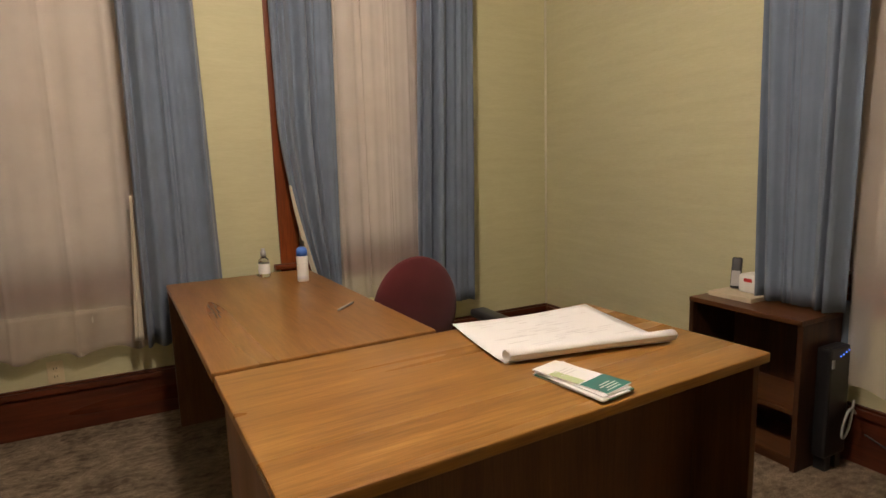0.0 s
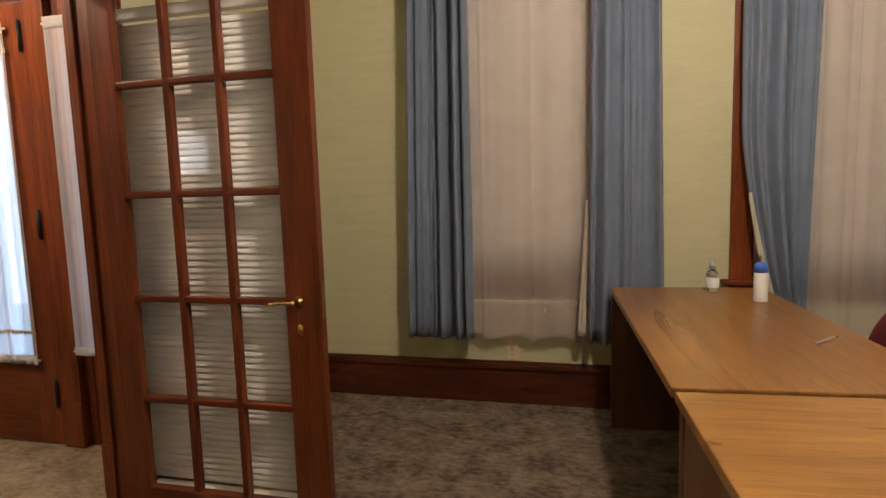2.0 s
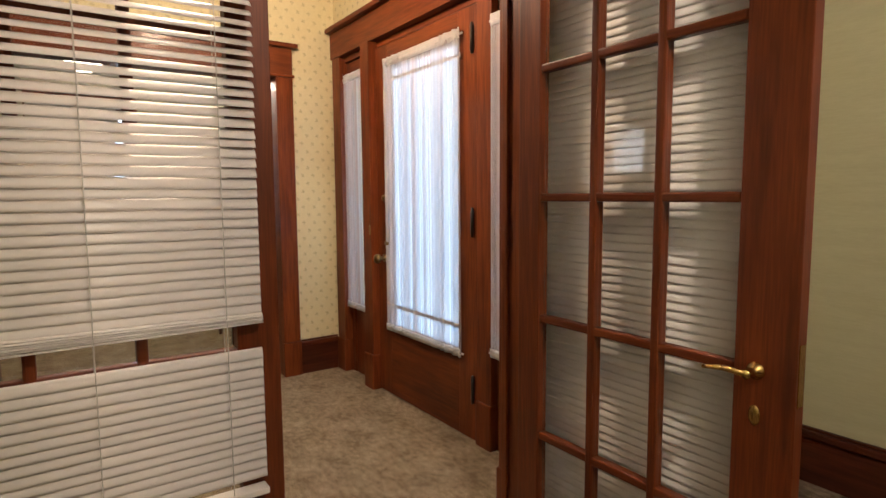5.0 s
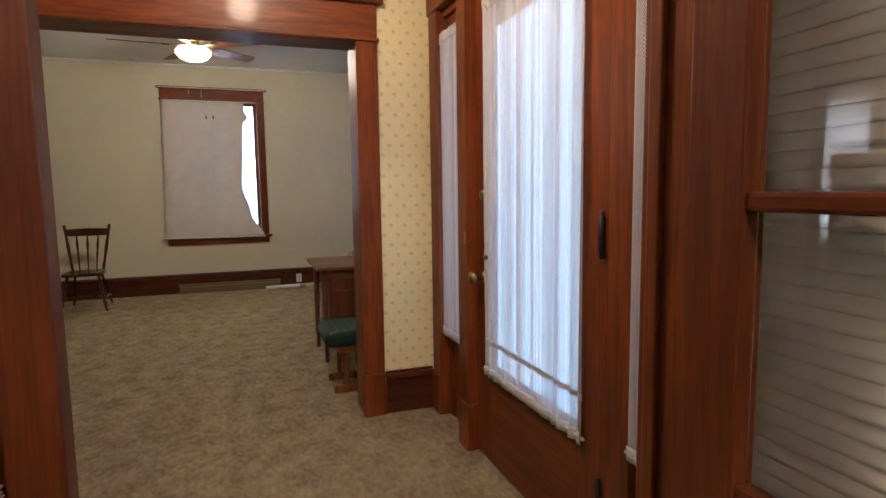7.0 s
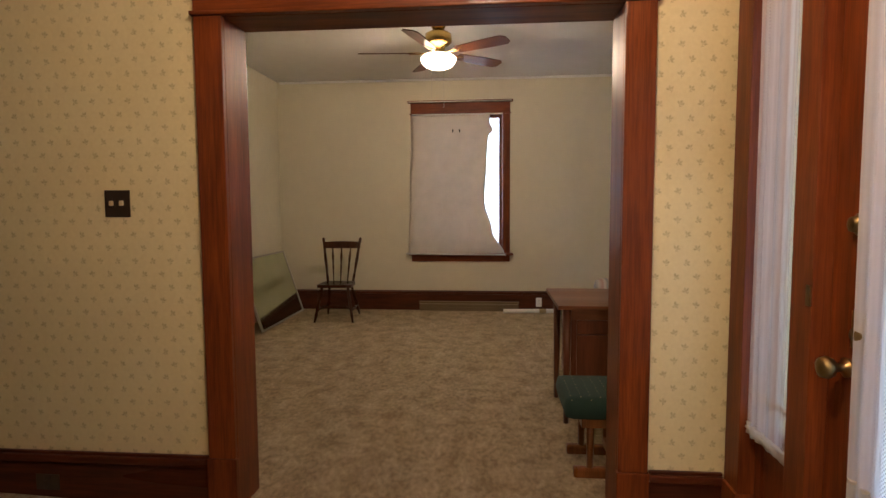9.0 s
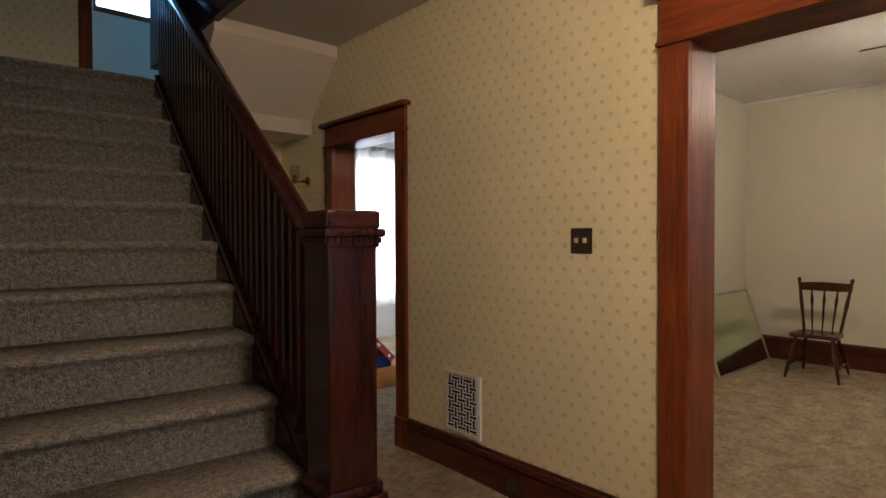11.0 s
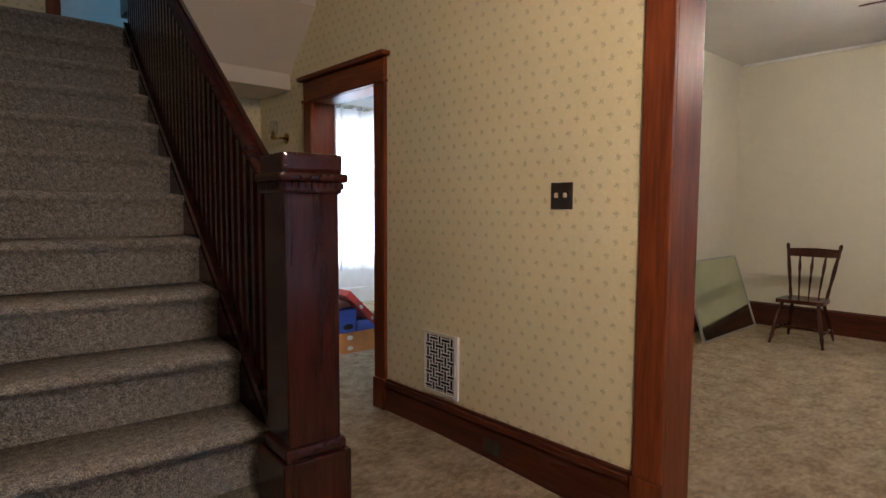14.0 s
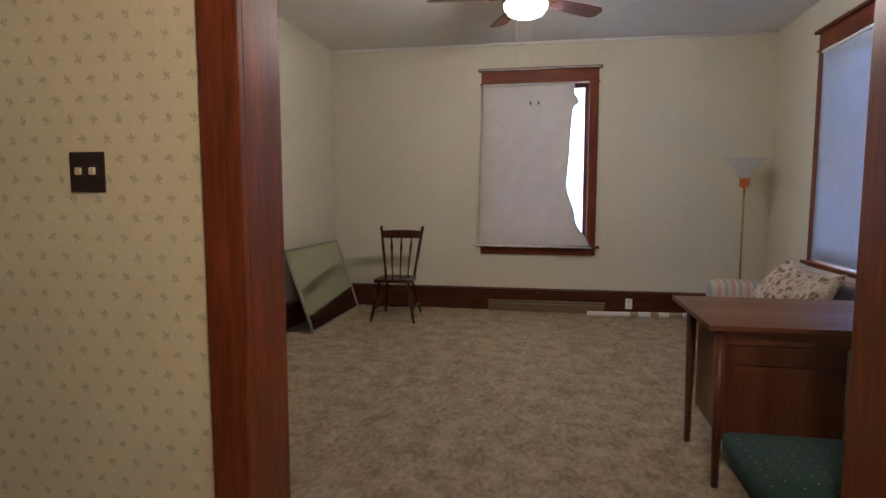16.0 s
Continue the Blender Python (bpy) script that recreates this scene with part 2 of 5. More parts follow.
CREAM = plain("cream_paint", (0.63, 0.595, 0.46), 0.7, vary=0.04, scale=8, bump=0.05)
WHITE = plain("white_paint", (0.78, 0.77, 0.74), 0.55, vary=0.04, scale=8, bump=0.04)
CEIL = plain("ceiling_paint", (0.72, 0.72, 0.70), 0.8, vary=0.05, scale=5, bump=0.06)
BEIGE = plain("beige_paint", (0.58, 0.53, 0.42), 0.8, vary=0.05, scale=5, bump=0.06)
BLUE = cloth("blue_drape", (0.150, 0.185, 0.245), 0.06, vary=0.16)
LINING = cloth("drape_lining", (0.62, 0.56, 0.44), 0.2)
SHEER = cloth("sheer_voile", (0.87, 0.77, 0.69), 0.25, 0.60)
LACE = cloth("white_lace", (0.60, 0.61, 0.65), 0.20, 0.46, 500, True, 0.06)
# daylight's blue is mixed into this cloth's colour, besides what passes through it
DAYLIT_SHADE = cloth("daylit_shade_cloth", (0.50, 0.54, 0.60), 0.12)
SHADE_CLOTH = cloth("shade_cloth", (0.66, 0.60, 0.54), 0.22)
WHITE_CLOTH = cloth("white_curtain", (0.85, 0.84, 0.82), 0.6, 0.1)
GLASS = glass("window_glass")
OLD_BRASS = plain("old_brass", (0.27, 0.19, 0.085), 0.34, 1.0, 0.25, 60)
BRASS = plain("brass", (0.62, 0.42, 0.14), 0.22, 1.0, 0.15, 60)
DARKMETAL = plain("dark_metal", (0.035, 0.03, 0.028), 0.4, 0.8)
SLAT = plain("blind_slat", (0.80, 0.76, 0.71), 0.4, vary=0.04, scale=12)
CORD = plain("blind_cord", (0.55, 0.53, 0.48), 0.8)
IVORY = plain("ivory_plastic", (0.62, 0.52, 0.33), 0.4)
BROWNPLATE = plain("brown_plate", (0.05, 0.035, 0.025), 0.3, 0.3)
BLACK = plain("black_plastic", (0.012, 0.012, 0.014), 0.35)
# near-black that stands for the shade inside openings
HOLE_SHADE = plain("hole_shade", (0.01, 0.01, 0.01), 0.9)
WHITEPL = plain("white_plastic", (0.75, 0.75, 0.73), 0.35, vary=0.04)
SILVER = plain("silver_plastic", (0.42, 0.42, 0.43), 0.35, 0.4)
BURGUNDY = cloth("burgundy_fabric", (0.072, 0.011, 0.013), vary=0.2, weave=700)
PAPER = plain("paper", (0.86, 0.86, 0.88), 0.7, vary=0.03)
INK = plain("grey_ink", (0.70, 0.69, 0.72), 0.7)
TEALINK = plain("teal_print", (0.03, 0.17, 0.15), 0.4)
MINT = plain("pale_green_print", (0.45, 0.55, 0.30), 0.5)

# ---- building blocks ----


def box(bm, x0, x1, y0, y1, z0, z1, bevel=0.0):
    r = bmesh.ops.create_cube(bm, size=1.0, matrix=Matrix.Translation(((x0 + x1) / 2, (y0 + y1) / 2, (z0 + z1) / 2)) @ Matrix.Diagonal((abs(x1 - x0), abs(y1 - y0), abs(z1 - z0), 1)))
    if bevel:
        edges = list({e for v in r["verts"] for e in v.link_edges})
        bmesh.ops.bevel(bm, geom=edges, offset=bevel, segments=2, affect="EDGES", profile=0.6)
    return bm


def rod(bm, a, b, r0, r1=None, seg=10):
    a, b = Vector(a), Vector(b)
    d = b - a
    m = Matrix.Translation((a + b) / 2) @ d.to_track_quat("Z", "Y").to_matrix().to_4x4()
    bmesh.ops.create_cone(bm, cap_ends=True, segments=seg, radius1=r0, radius2=r0 if r1 is None else r1, depth=d.length, matrix=m)
    return bm


def lathe(bm, profile, centre=(0, 0, 0), seg=16, axis=None):
    """Turned shape from (radius, height) pairs."""
    rings = []
    for r, h in profile:
        rings.append([bm.verts.new(Vector(centre) + Vector((r * math.cos(2 * math.pi * i / seg), r * math.sin(2 * math.pi * i / seg), h))) for i in range(seg)])
    for a, b in zip(rings, rings[1:]):
        for i in range(seg):
            bm.faces.new((a[i], a[(i + 1) % seg], b[(i + 1) % seg], b[i]))
    if profile[0][0] > 0.0005:
        bm.faces.new(rings[0][::-1])
    if profile[-1][0] > 0.0005:
        bm.faces.new(rings[-1])
    return bm


def between(bm, a, b):
    """Moves a mesh made along z from 0 to 1 so that it runs from a to b."""
    a, b = Vector(a), Vector(b)
    d = b - a
    m = Matrix.Translation(a) @ d.to_track_quat("Z", "Y").to_matrix().to_4x4() @ Matrix.Diagonal((1, 1, d.length, 1))
    bmesh.ops.transform(bm, matrix=m, verts=bm.verts)
    return bm


def sheet(bm, fn, nu, nv, thick=0.0):
    """A grid of fn(u, v), u and v from 0 to 1; thick gives it a back, offset along its normals."""
    g = [[bm.verts.new(fn(i / nu, j / nv)) for j in range(nv + 1)] for i in range(nu + 1)]
    faces = [bm.faces.new((g[i][j], g[i + 1][j], g[i + 1][j + 1], g[i][j + 1])) for i in range(nu) for j in range(nv)]
    if thick:
        bm.normal_update()
        bmesh.ops.solidify(bm, geom=faces, thickness=thick)
    return bm


def thing(name, label, category, group="", kind="", at=(0, 0, 0)):
    ob = new(name)
    ob.empty_display_size = 0.05
    ob.location = at
    return tagged(ob, label, category, group, kind)


def part(name, bm, material, parent=None, label="", smooth=False):
    mesh = bpy.data.meshes.new(name)
    bmesh.ops.recalc_face_normals(bm, faces=bm.faces)
    bm.to_mesh(mesh)
    bm.free()
    mesh.materials.append(material)
    if smooth:
        for p in mesh.polygons:
            p.use_smooth = True
    ob = new(name, mesh)
    if parent is not None:
        ob.parent = parent
        top = parent
        shift = Vector(parent.location)
        while top.parent is not None:
            top = top.parent
            shift += Vector(top.location)
        ob.matrix_parent_inverse = Matrix.Translation(-shift)
    if label:
        ob["label"] = label
    return ob


def setting(name, bm, material, label="", category="", smooth=False):
    return tagged(part(name, bm, material, None, "", smooth), label, category, "", "structure")


def B():
    return bmesh.new()


def bar(name, x0, x1, y0, y1, z0, z1, material, parent, bevel=0.003, label=""):
    return part(name, box(B(), x0, x1, y0, y1, z0, z1, bevel), material, parent, label)


def wall(name, axis, lo, hi, a0, a1, z0, z1, holes, material, label):
    """A wall between lo and hi on its axis, running from a0 to a1, with holes (a, b, bottom, top) cut through it."""
    bm = B()

    def piece(p, q, b, t):
        if q - p > 1e-4 and t - b > 1e-4:
            box(bm, lo, hi, p, q, b, t) if axis == "x" else box(bm, p, q, lo, hi, b, t)
    at = a0
    for p, q, b, t in sorted(holes):
        piece(at, p, z0, z1)
        piece(p, q, z0, b)
        piece(p, q, t, z1)
        at = q
    piece(at, a1, z0, z1)
    return setting(name, bm, material, label, "wall")

# ---- setting ----
FW = 3.73      # inner face of the front wall
FD = 2.75      # inner face of the entrance wall
WX = -4.24     # hall face of the west wall
BX = -9.18     # living room's far wall
EX = 2.785      # office's east wall

setting("floor_living", box(B(), -9.4, WX - 0.14, -1.04, 4.0, -0.12, 0.0), CARPET, "mottled beige wall-to-wall carpet", "carpet")


def sag(y):
    """Height of the hall floor, which rises a little towards the back of the old house."""
    t = min(1.0, max(0.0, (0.95 - y) / 1.7))
    return 0.06 * t * t * (3 - 2 * t)


bm = bmesh.new()
ends = []
for i in range(41):
    y = 4.0 - 0.23 * i
    ends.append([bm.verts.new(p) for p in ((WX - 0.14, y, sag(y)), (-1.84, y, sag(y)), (-1.84, y, -0.12), (WX - 0.14, y, -0.12))])
for p, q in zip(ends, ends[1:]):
    for k in range(4):
        bm.faces.new((p[k], p[(k + 1) % 4], q[(k + 1) % 4], q[k]))
bm.faces.new(ends[0])
bm.faces.new(ends[-1][::-1])
setting("floor_hall", bm, CARPET, "mottled beige wall-to-wall carpet, rising slightly", "carpet")
setting("floor_back_room", box(B(), -9.4, WX - 0.14, -5.2, -1.04, -0.12, 0.06), CARPET, "mottled beige wall-to-wall carpet", "carpet")
setting("floor_office", box(B(), -1.84, 3.0, -1.8, 4.0, -0.12, 0.0), CARPET_DARK, "mottled taupe wall-to-wall carpet", "carpet")
setting("ground", box(B(), -60, 60, -60, 60, -0.75, -0.70), plain("lawn", (0.06, 0.085, 0.035), 0.95, vary=0.3, scale=3), "dull green lawn round the house", "ground")

haze = Nodes("overcast_haze")
haze.set(Base_Color=(0.8, 0.85, 0.9), Roughness=1.0, Emission_Color=(0.78, 0.89, 1.0), Emission_Strength=1.6)
for nm, dims in (("backdrop_west", (-16.0, -15.9, -4, 8, -0.7, 8)), ("backdrop_south", (-14, 2, -11.1, -11.0, -0.7, 9)), ("backdrop_north", (-14, 8, 9.0, 9.1, -0.7, 8))):
    setting(nm, box(B(), *dims), haze.m, "pale overcast brightness outside the window", "sky")

wall("wall_office_front", "y", FW, FW + 0.17, -1.84, 2.97, 0, 2.95, [(-0.60, 0.16, 0.74, 2.45), (0.93, 1.86, 0.74, 2.45)], GRASS_X, "yellow-green grasscloth wall with two windows")
wall("wall_office_east", "x", EX, EX + 0.16, -1.7, FW, 0, 2.95, [(0.80, 1.72, 0.74, 2.45)], GRASS_Y, "yellow-green grasscloth wall with one window")
wall("wall_office_south", "y", -1.76, -1.6, -1.84, 2.81, 0, 2.95, [], GRASS_X, "yellow-green grasscloth wall")
wall("wall_office_west", "x", -1.84, -1.76, -1.6, FW, 0, 2.95, [(0.56, 2.362, 0, 2.16)], GRASS_Y, "yellow-green grasscloth partition round the french doors")
wall("wall_hall_east", "x", -1.866, -1.842, 0.42, FD, 0, 2.95, [(0.56, 2.362, 0, 2.16)], PAPER_Y, "cream sprigged wallpaper round the french doors")
wall("wall_hall_front", "y", FD, FD + 0.14, WX, -1.842, 0, 2.95, [(-4.10, -2.00, 0, 2.30)], PAPER_X, "cream sprigged wallpaper round the entrance")
wall("wall_hall_west", "x", WX - 0.08, WX, -3.01, 3.90, 0, 2.95, [(0.655, 2.32, 0, 2.15), (-2.00, -1.19, 0, 2.07)], PAPER_Y, "cream wallpaper with small grey-green sprigs")
wall("wall_living_east", "x", WX - 0.215, WX - 0.082, -0.98, FW + 0.03, 0, 2.95, [(0.655, 2.32, 0, 2.15)], CREAM, "cream painted wall round the wide opening")
wall("wall_back_room_east", "x", WX - 0.17, WX - 0.082, -4.6, -1.072, 0, 2.95, [(-2.00, -1.19, 0, 2.07)], WHITE, "white painted wall round the doorway")
wall("wall_hall_back", "y", -3.01, -2.86, WX, -3.28, 0, 2.30, [], PAPER_X, "cream sprigged wallpaper at the end of the passage")
wall("wall_living_west", "x", BX - 0.16, BX, -0.98, FW + 0.19, 0, 2.95, [(0.835, 1.945, 0.745, 2.52)], CREAM, "cream painted wall with one window")
wall("wall_living_front", "y", FW + 0.03, FW + 0.19, BX, WX - 0.082, 0, 2.95, [(-8.13, -6.97, 0.73, 2.52)], CREAM, "cream painted wall with one window")
wall("wall_living_south", "y", -1.01, -0.98, BX - 0.16, WX - 0.082, 0, 2.95, [], CREAM, "cream painted wall")
wall("wall_back_room_north", "y", -1.07, -1.012, BX - 0.16, WX - 0.082, 0, 2.95, [], WHITE, "white painted wall")
wall("wall_back_room_south", "y", -4.76, -4.6, -9.3, WX - 0.08, 0, 2.95, [(-7.45, -4.95, 0.62, 2.30)], WHITE, "white painted wall with a wide window")
wall("wall_back_room_west", "x", -9.3, -9.14, -4.6, -1.07, 0, 2.95, [], WHITE, "white painted wall")

setting("ceiling_office", box(B(), -1.84, 2.97, -1.76, FW + 0.17, 2.952, 3.05), CEIL, "off-white painted ceiling", "ceiling")
setting("ceiling_living", box(B(), BX - 0.16, WX - 0.08, -4.76, FW + 0.19, 2.952, 3.05), CEIL, "off-white painted ceiling", "ceiling")
bm = B()
box(bm, WX, -3.36, -1.94, FD, 2.78, 2.86)
box(bm, -3.36, -1.93, 0.75, FD, 2.78, 2.86)
setting("ceiling_hall", bm, BEIGE, "beige painted ceiling beside the stair well", "ceiling")
# sloping soffit and low ceiling over the passage
bm = B()
prof = ((-1.94, 2.78), (-1.94, 2.70), (-2.33, 2.30), (-2.33, 2.185), (-2.86, 2.185), (-2.86, 2.78))
for x in (WX, -3.36):
    bm.faces.new([bm.verts.new((x, y, z)) for y, z in prof])
bm.verts.ensure_lookup_table()
for i in range(6):
    j = (i + 1) % 6
    bm.faces.new((bm.verts[i], bm.verts[j], bm.verts[6 + j], bm.verts[6 + i]))
setting("soffit", bm, BEIGE, "beige sloping soffit under the upper floor", "soffit")

# upper floor round the stair well
wall("wall_stair_top", "y", -4.06, -3.94, -4.3, -1.9, 2.5, 5.2, [(-3.80, -3.03, 2.56, 4.65)], PAPER_X, "dim sprigged wallpaper at the stair head")
wall("wall_upper_west", "x", -4.32, -4.22, -5.4, 0.75, 2.96, 5.2, [], PAPER_Y, "dim sprigged wallpaper on the upper landing")
wall("wall_upper_front", "y", 0.75, 0.85, -4.3, -1.9, 2.87, 5.2, [], PAPER_X, "dim sprigged wallpaper above the hall")
wall("wall_upper_room", "y", -5.06, -4.92, -4.3, -1.9, 2.5, 5.2, [(-4.05, -3.22, 3.68, 4.85)], plain("pale_blue_paint", (0.50, 0.56, 0.62), 0.7, vary=0.05), "pale blue painted wall with one window")
setting("ceiling_upper", box(B(), -4.4, -1.8, -5.2, 0.85, 5.2, 5.3), CEIL, "off-white painted ceiling", "ceiling")
setting("floor_upper_landing", box(B(), -4.22, -1.9, -5.0, -3.06, 2.34, 2.534), STAIR_CARPET, "grey-beige carpet on the upper landing", "carpet")
setting("floor_upper_side", box(B(), -4.22, -3.42, -3.02, 0.75, 2.87, 2.96), CARPET, "beige carpet on the upper floor", "carpet")
# wall along the stairs, not quite square to the rest
nn = Nodes("ribbed_wall_covering")
rib = nn.node("TexWave", {"Vector": nn.coord, "Scale": 18.0, "Distortion": 1.0, "Detail": 2.0, "Detail Scale": 0.4}, bands_direction="Y").outputs["Fac"]
dash = nn.noise(130, 1, (1, 1, 0.15), rough=0.5)
nn.bump(nn.mix(0.45, rib, nn.noise(9, 2, (1, 1, 0.02))), 0.35, 0.004)
RIBBED = nn.set(Base_Color=nn.ramp(nn.mix(0.12, dash, nn.noise(8, 3, (1, 1, 0.1))), (0.38, (0.34, 0.33, 0.29)), (0.45, (0.80, 0.77, 0.68))), Roughness=0.28)
bm = B()
for z in (0.0, 5.2):
    for x, y in ((-1.984, 0.42), (-2.385, -3.94), (-1.92, -3.94), (-1.935, 0.42)):
        bm.verts.new((x, y, z))
bm.verts.ensure_lookup_table()
bm.faces.new(bm.verts[:4])
bm.faces.new(bm.verts[4:])
for i in range(4):
    bm.faces.new((bm.verts[i], bm.verts[(i + 1) % 4], bm.verts[4 + (i + 1) % 4], bm.verts[4 + i]))
setting("wall_stair_side", bm, RIBBED, "glossy ribbed off-white wall covering beside the stairs", "wall")


def baseboard(name, axis, face, out, a0, a1, h=0.255, label="dark red-brown varnished wooden baseboard"):
    """A tall board with a moulded cap, standing out from a wall face by out."""
    t = abs(out)
    s = 1 if out > 0 else -1
    ob = thing(name, label, "baseboard", "", "structure", ((a0 + a1) / 2, face, 0) if axis == "x" else (face, (a0 + a1) / 2, 0))
    for nm, d, z0, z1, bev in (("board", t, 0.0, h - 0.045, 0.002), ("moulding", t * 1.7, h - 0.045, h - 0.012, 0.008), ("bead", t * 0.9, h - 0.012, h, 0.004)):
        lo, hi = sorted((face, face + s * d))
        bm = box(B(), a0, a1, lo, hi, z0, z1, bev) if axis == "x" else box(B(), lo, hi, a0, a1, z0, z1, bev)
        part(nm, bm, BASE_X if axis == "x" else BASE_Y, ob)
    return ob


baseboard("baseboard_office_front", "x", FW, -0.022, -1.76, EX)
baseboard("baseboard_office_east", "y", EX, -0.022, -1.6, FW - 0.04)
baseboard("baseboard_office_west", "y", -1.76, 0.022, 2.475, FW - 0.04)
baseboard("baseboard_hall_west", "y", WX, 0.02, -1.10, 0.548)
baseboard("baseboard_hall_corner", "y", WX, 0.02, 2.427, FD - 0.03)
baseboard("baseboard_passage", "y", WX, 0.02, -2.86, -2.09)
baseboard("baseboard_living_west", "y", BX, 0.022, -0.95, FW)
baseboard("baseboard_living_south", "x", -0.98, 0.022, BX, -4.5)
baseboard("baseboard_living_front", "x", FW + 0.03, -0.022, BX + 0.04, -4.5)
setting("baseboard_back_room", box(B(), -9.1, -4.45, -4.6, -4.575, 0, 0.26, 0.004), WHITE, "white painted baseboard", "baseboard")


def casing(name, axis, face, out, a0, a1, top, w=0.12, head=0.19, depth=0.16, label="red-brown varnished wooden door casing", floor=0.0, plinth=True, sill=False, cut=0.0):
    """Trim round an opening from a0 to a1: side boards, plinth blocks, head board, cornice and the lining of the reveal."""
    ob = thing(name, label, "casing", "", "structure", at=((a0 + a1) / 2, face, floor) if axis == "x" else (face, (a0 + a1) / 2, floor))
    s = 1 if out > 0 else -1

    def bit(nm, p, q, d0, d1, z0, z1, mat, bev=0.004):
        lo, hi = sorted((face + s * d0, face + s * d1))
        if axis == "x":
            bar(nm, p, q, lo, hi, z0, z1, mat, ob, bev)
        else:
            bar(nm, lo, hi, p, q, z0, z1, mat, ob, bev)
    t = abs(out)
    H = TRIM_X if axis == "x" else TRIM_Y
    foot = floor + (0.25 if plinth else 0.0)
    for p, q in ((a0 - w, a0), (a1, a1 + w)):
        bit("side_board", p, q, 0, t, foot, top, TRIM_Z)
        if plinth:
            bit("plinth_block", p - 0.006, q + 0.006, 0, t * 1.35, floor, foot, TRIM_Z, 0.006)
    bit("head_fillet", a0 - w - 0.012, a1 + w + 0.012, 0, t * 1.5, top, top + 0.018, H, 0.006)
    bit("head_board", a0 - w, a1 + w, 0, t, top + 0.018, top + head, H)
    bit("cornice", a0 - w - 0.035, a1 + w + 0.035, 0, t * 2.4, top + head, top + head + 0.03, H, 0.01)
    bit("jamb", a0 - 0.019, a0, -0.001, -depth, floor, top, TRIM_Z, 0.002)
    bit("jamb", a1, a1 + 0.019, -0.001, -depth, floor, top, TRIM_Z, 0.002)
    bit("head_jamb", a0 - 0.019, a1 + 0.019, -0.001, -depth, top, top + 0.017, H, 0.002)
    if sill:
        bit("stool", a0, a1, -0.001, -depth, floor - 0.019, floor - 0.001, H, 0.002)
        bit("sill", a0 - w - 0.04, a1 + w + 0.04, 0.0, t * 2.6, floor - 0.03, floor, H, 0.008)
        bit("apron", a0 - w, a1 + w, 0.0, t, floor - 0.11, floor - 0.032, H)
    return ob


casing("casing_living_opening", "y", WX, 0.026, 0.675, 2.30, 2.13, 0.12, 0.20, 0.214)
casing("casing_back_room_door", "y", WX, 0.026, -1.98, -1.21, 2.05, 0.105, 0.15, 0.17)
casing("casing_french_doors_hall", "y", -1.866, -0.026, 0.58, 2.342, 2.14, 0.12, 0.19, 0.104)
bar("back_band", -1.978, -1.866, 0.416, 0.459, 0, 2.14, TRIM_Z, bpy.data.objects["casing_french_doors_hall"], 0.006)
casing("casing_stair_head", "x", -3.94, 0.024, -3.79, -3.04, 4.62, 0.10, 0.15, 0.12, "dark varnished door casing at the stair head", 2.56, False)
ob = thing("casing_french_doors_office", "red-brown varnished wooden door casing", "casing", "", "structure", (-1.76, 1.45, 0))
for p, q in ((0.46, 0.58), (2.342, 2.462)):
    bar("side_board", -1.76, -1.735, p, q, 0, 2.14, TRIM_Z, ob)
bar("head_board", -1.76, -1.735, 0.46, 2.462, 2.14, 2.33, TRIM_Y, ob)

for y0, y1 in ((0.58, 0.592), (2.33, 2.342)):
    bar("door_stop", -1.866, -1.835, y0, y1, 0.0, 2.14, TRIM_Z, ob, 0.004)
for p, q in ((0.449, 0.461), (2.461, 2.473)):
    bar("edge_bead", -1.76, -1.727, p, q, 0.0, 2.14, TRIM_Z, ob, 0.005)

# ---- entrance ----
ob = thing("casing_entrance", "red-brown varnished surround with sidelight posts", "casing", "", "structure", (-3.05, FD, 0))
for a, b, d in ((-4.215, -4.09, 0.03), (-3.715, -3.60, 0.055), (-2.535, -2.42, 0.010), (-2.03, -1.87, 0.03)):
    bar("post", a, b, FD - d, FD + 0.10, 0.24, 2.29, TRIM_Z, ob)
    bar("plinth_block", a - 0.004, b + 0.004, FD - d - 0.010, FD + 0.10, 0, 0.24, TRIM_Z, ob, 0.008)
bar("head_board", -4.235, -1.87, FD - 0.035, FD + 0.10, 2.292, 2.47, TRIM_X, ob)
bar("cornice", -4.238, -1.87, FD - 0.075, FD, 2.472, 2.505, TRIM_X, ob, 0.01)
bar("head_stop", -4.09, -2.03, FD + 0.01, FD + 0.07, 2.25, 2.29, TRIM_X, ob)


def sidelight(name, a, b):
    ob = thing(name, "narrow sidelight window with varnished frame and lower panel", "window", "sidelights", "structure", ((a + b) / 2, FD, 0))
    y0, y1 = FD + 0.03, FD + 0.075
    bar("stile", a, a + 0.05, y0, y1, 0, 2.25, TRIM_Z, ob)
    bar("stile", b - 0.05, b, y0, y1, 0, 2.25, TRIM_Z, ob)
    bar("top_rail", a + 0.05, b - 0.05, y0, y1, 2.14, 2.25, TRIM_X, ob)
    bar("lower_panel", a + 0.05, b - 0.05, y0 + 0.008, y1, 0, 0.52, TRIM_Z, ob)
    part("pane", box(B(), a + 0.05, b - 0.05, y0 + 0.018, y0 + 0.022, 0.52, 2.14), GLASS, ob).visible_shadow = False


sidelight("window_1", -4.09, -3.715)
sidelight("window_2", -2.42, -2.03)

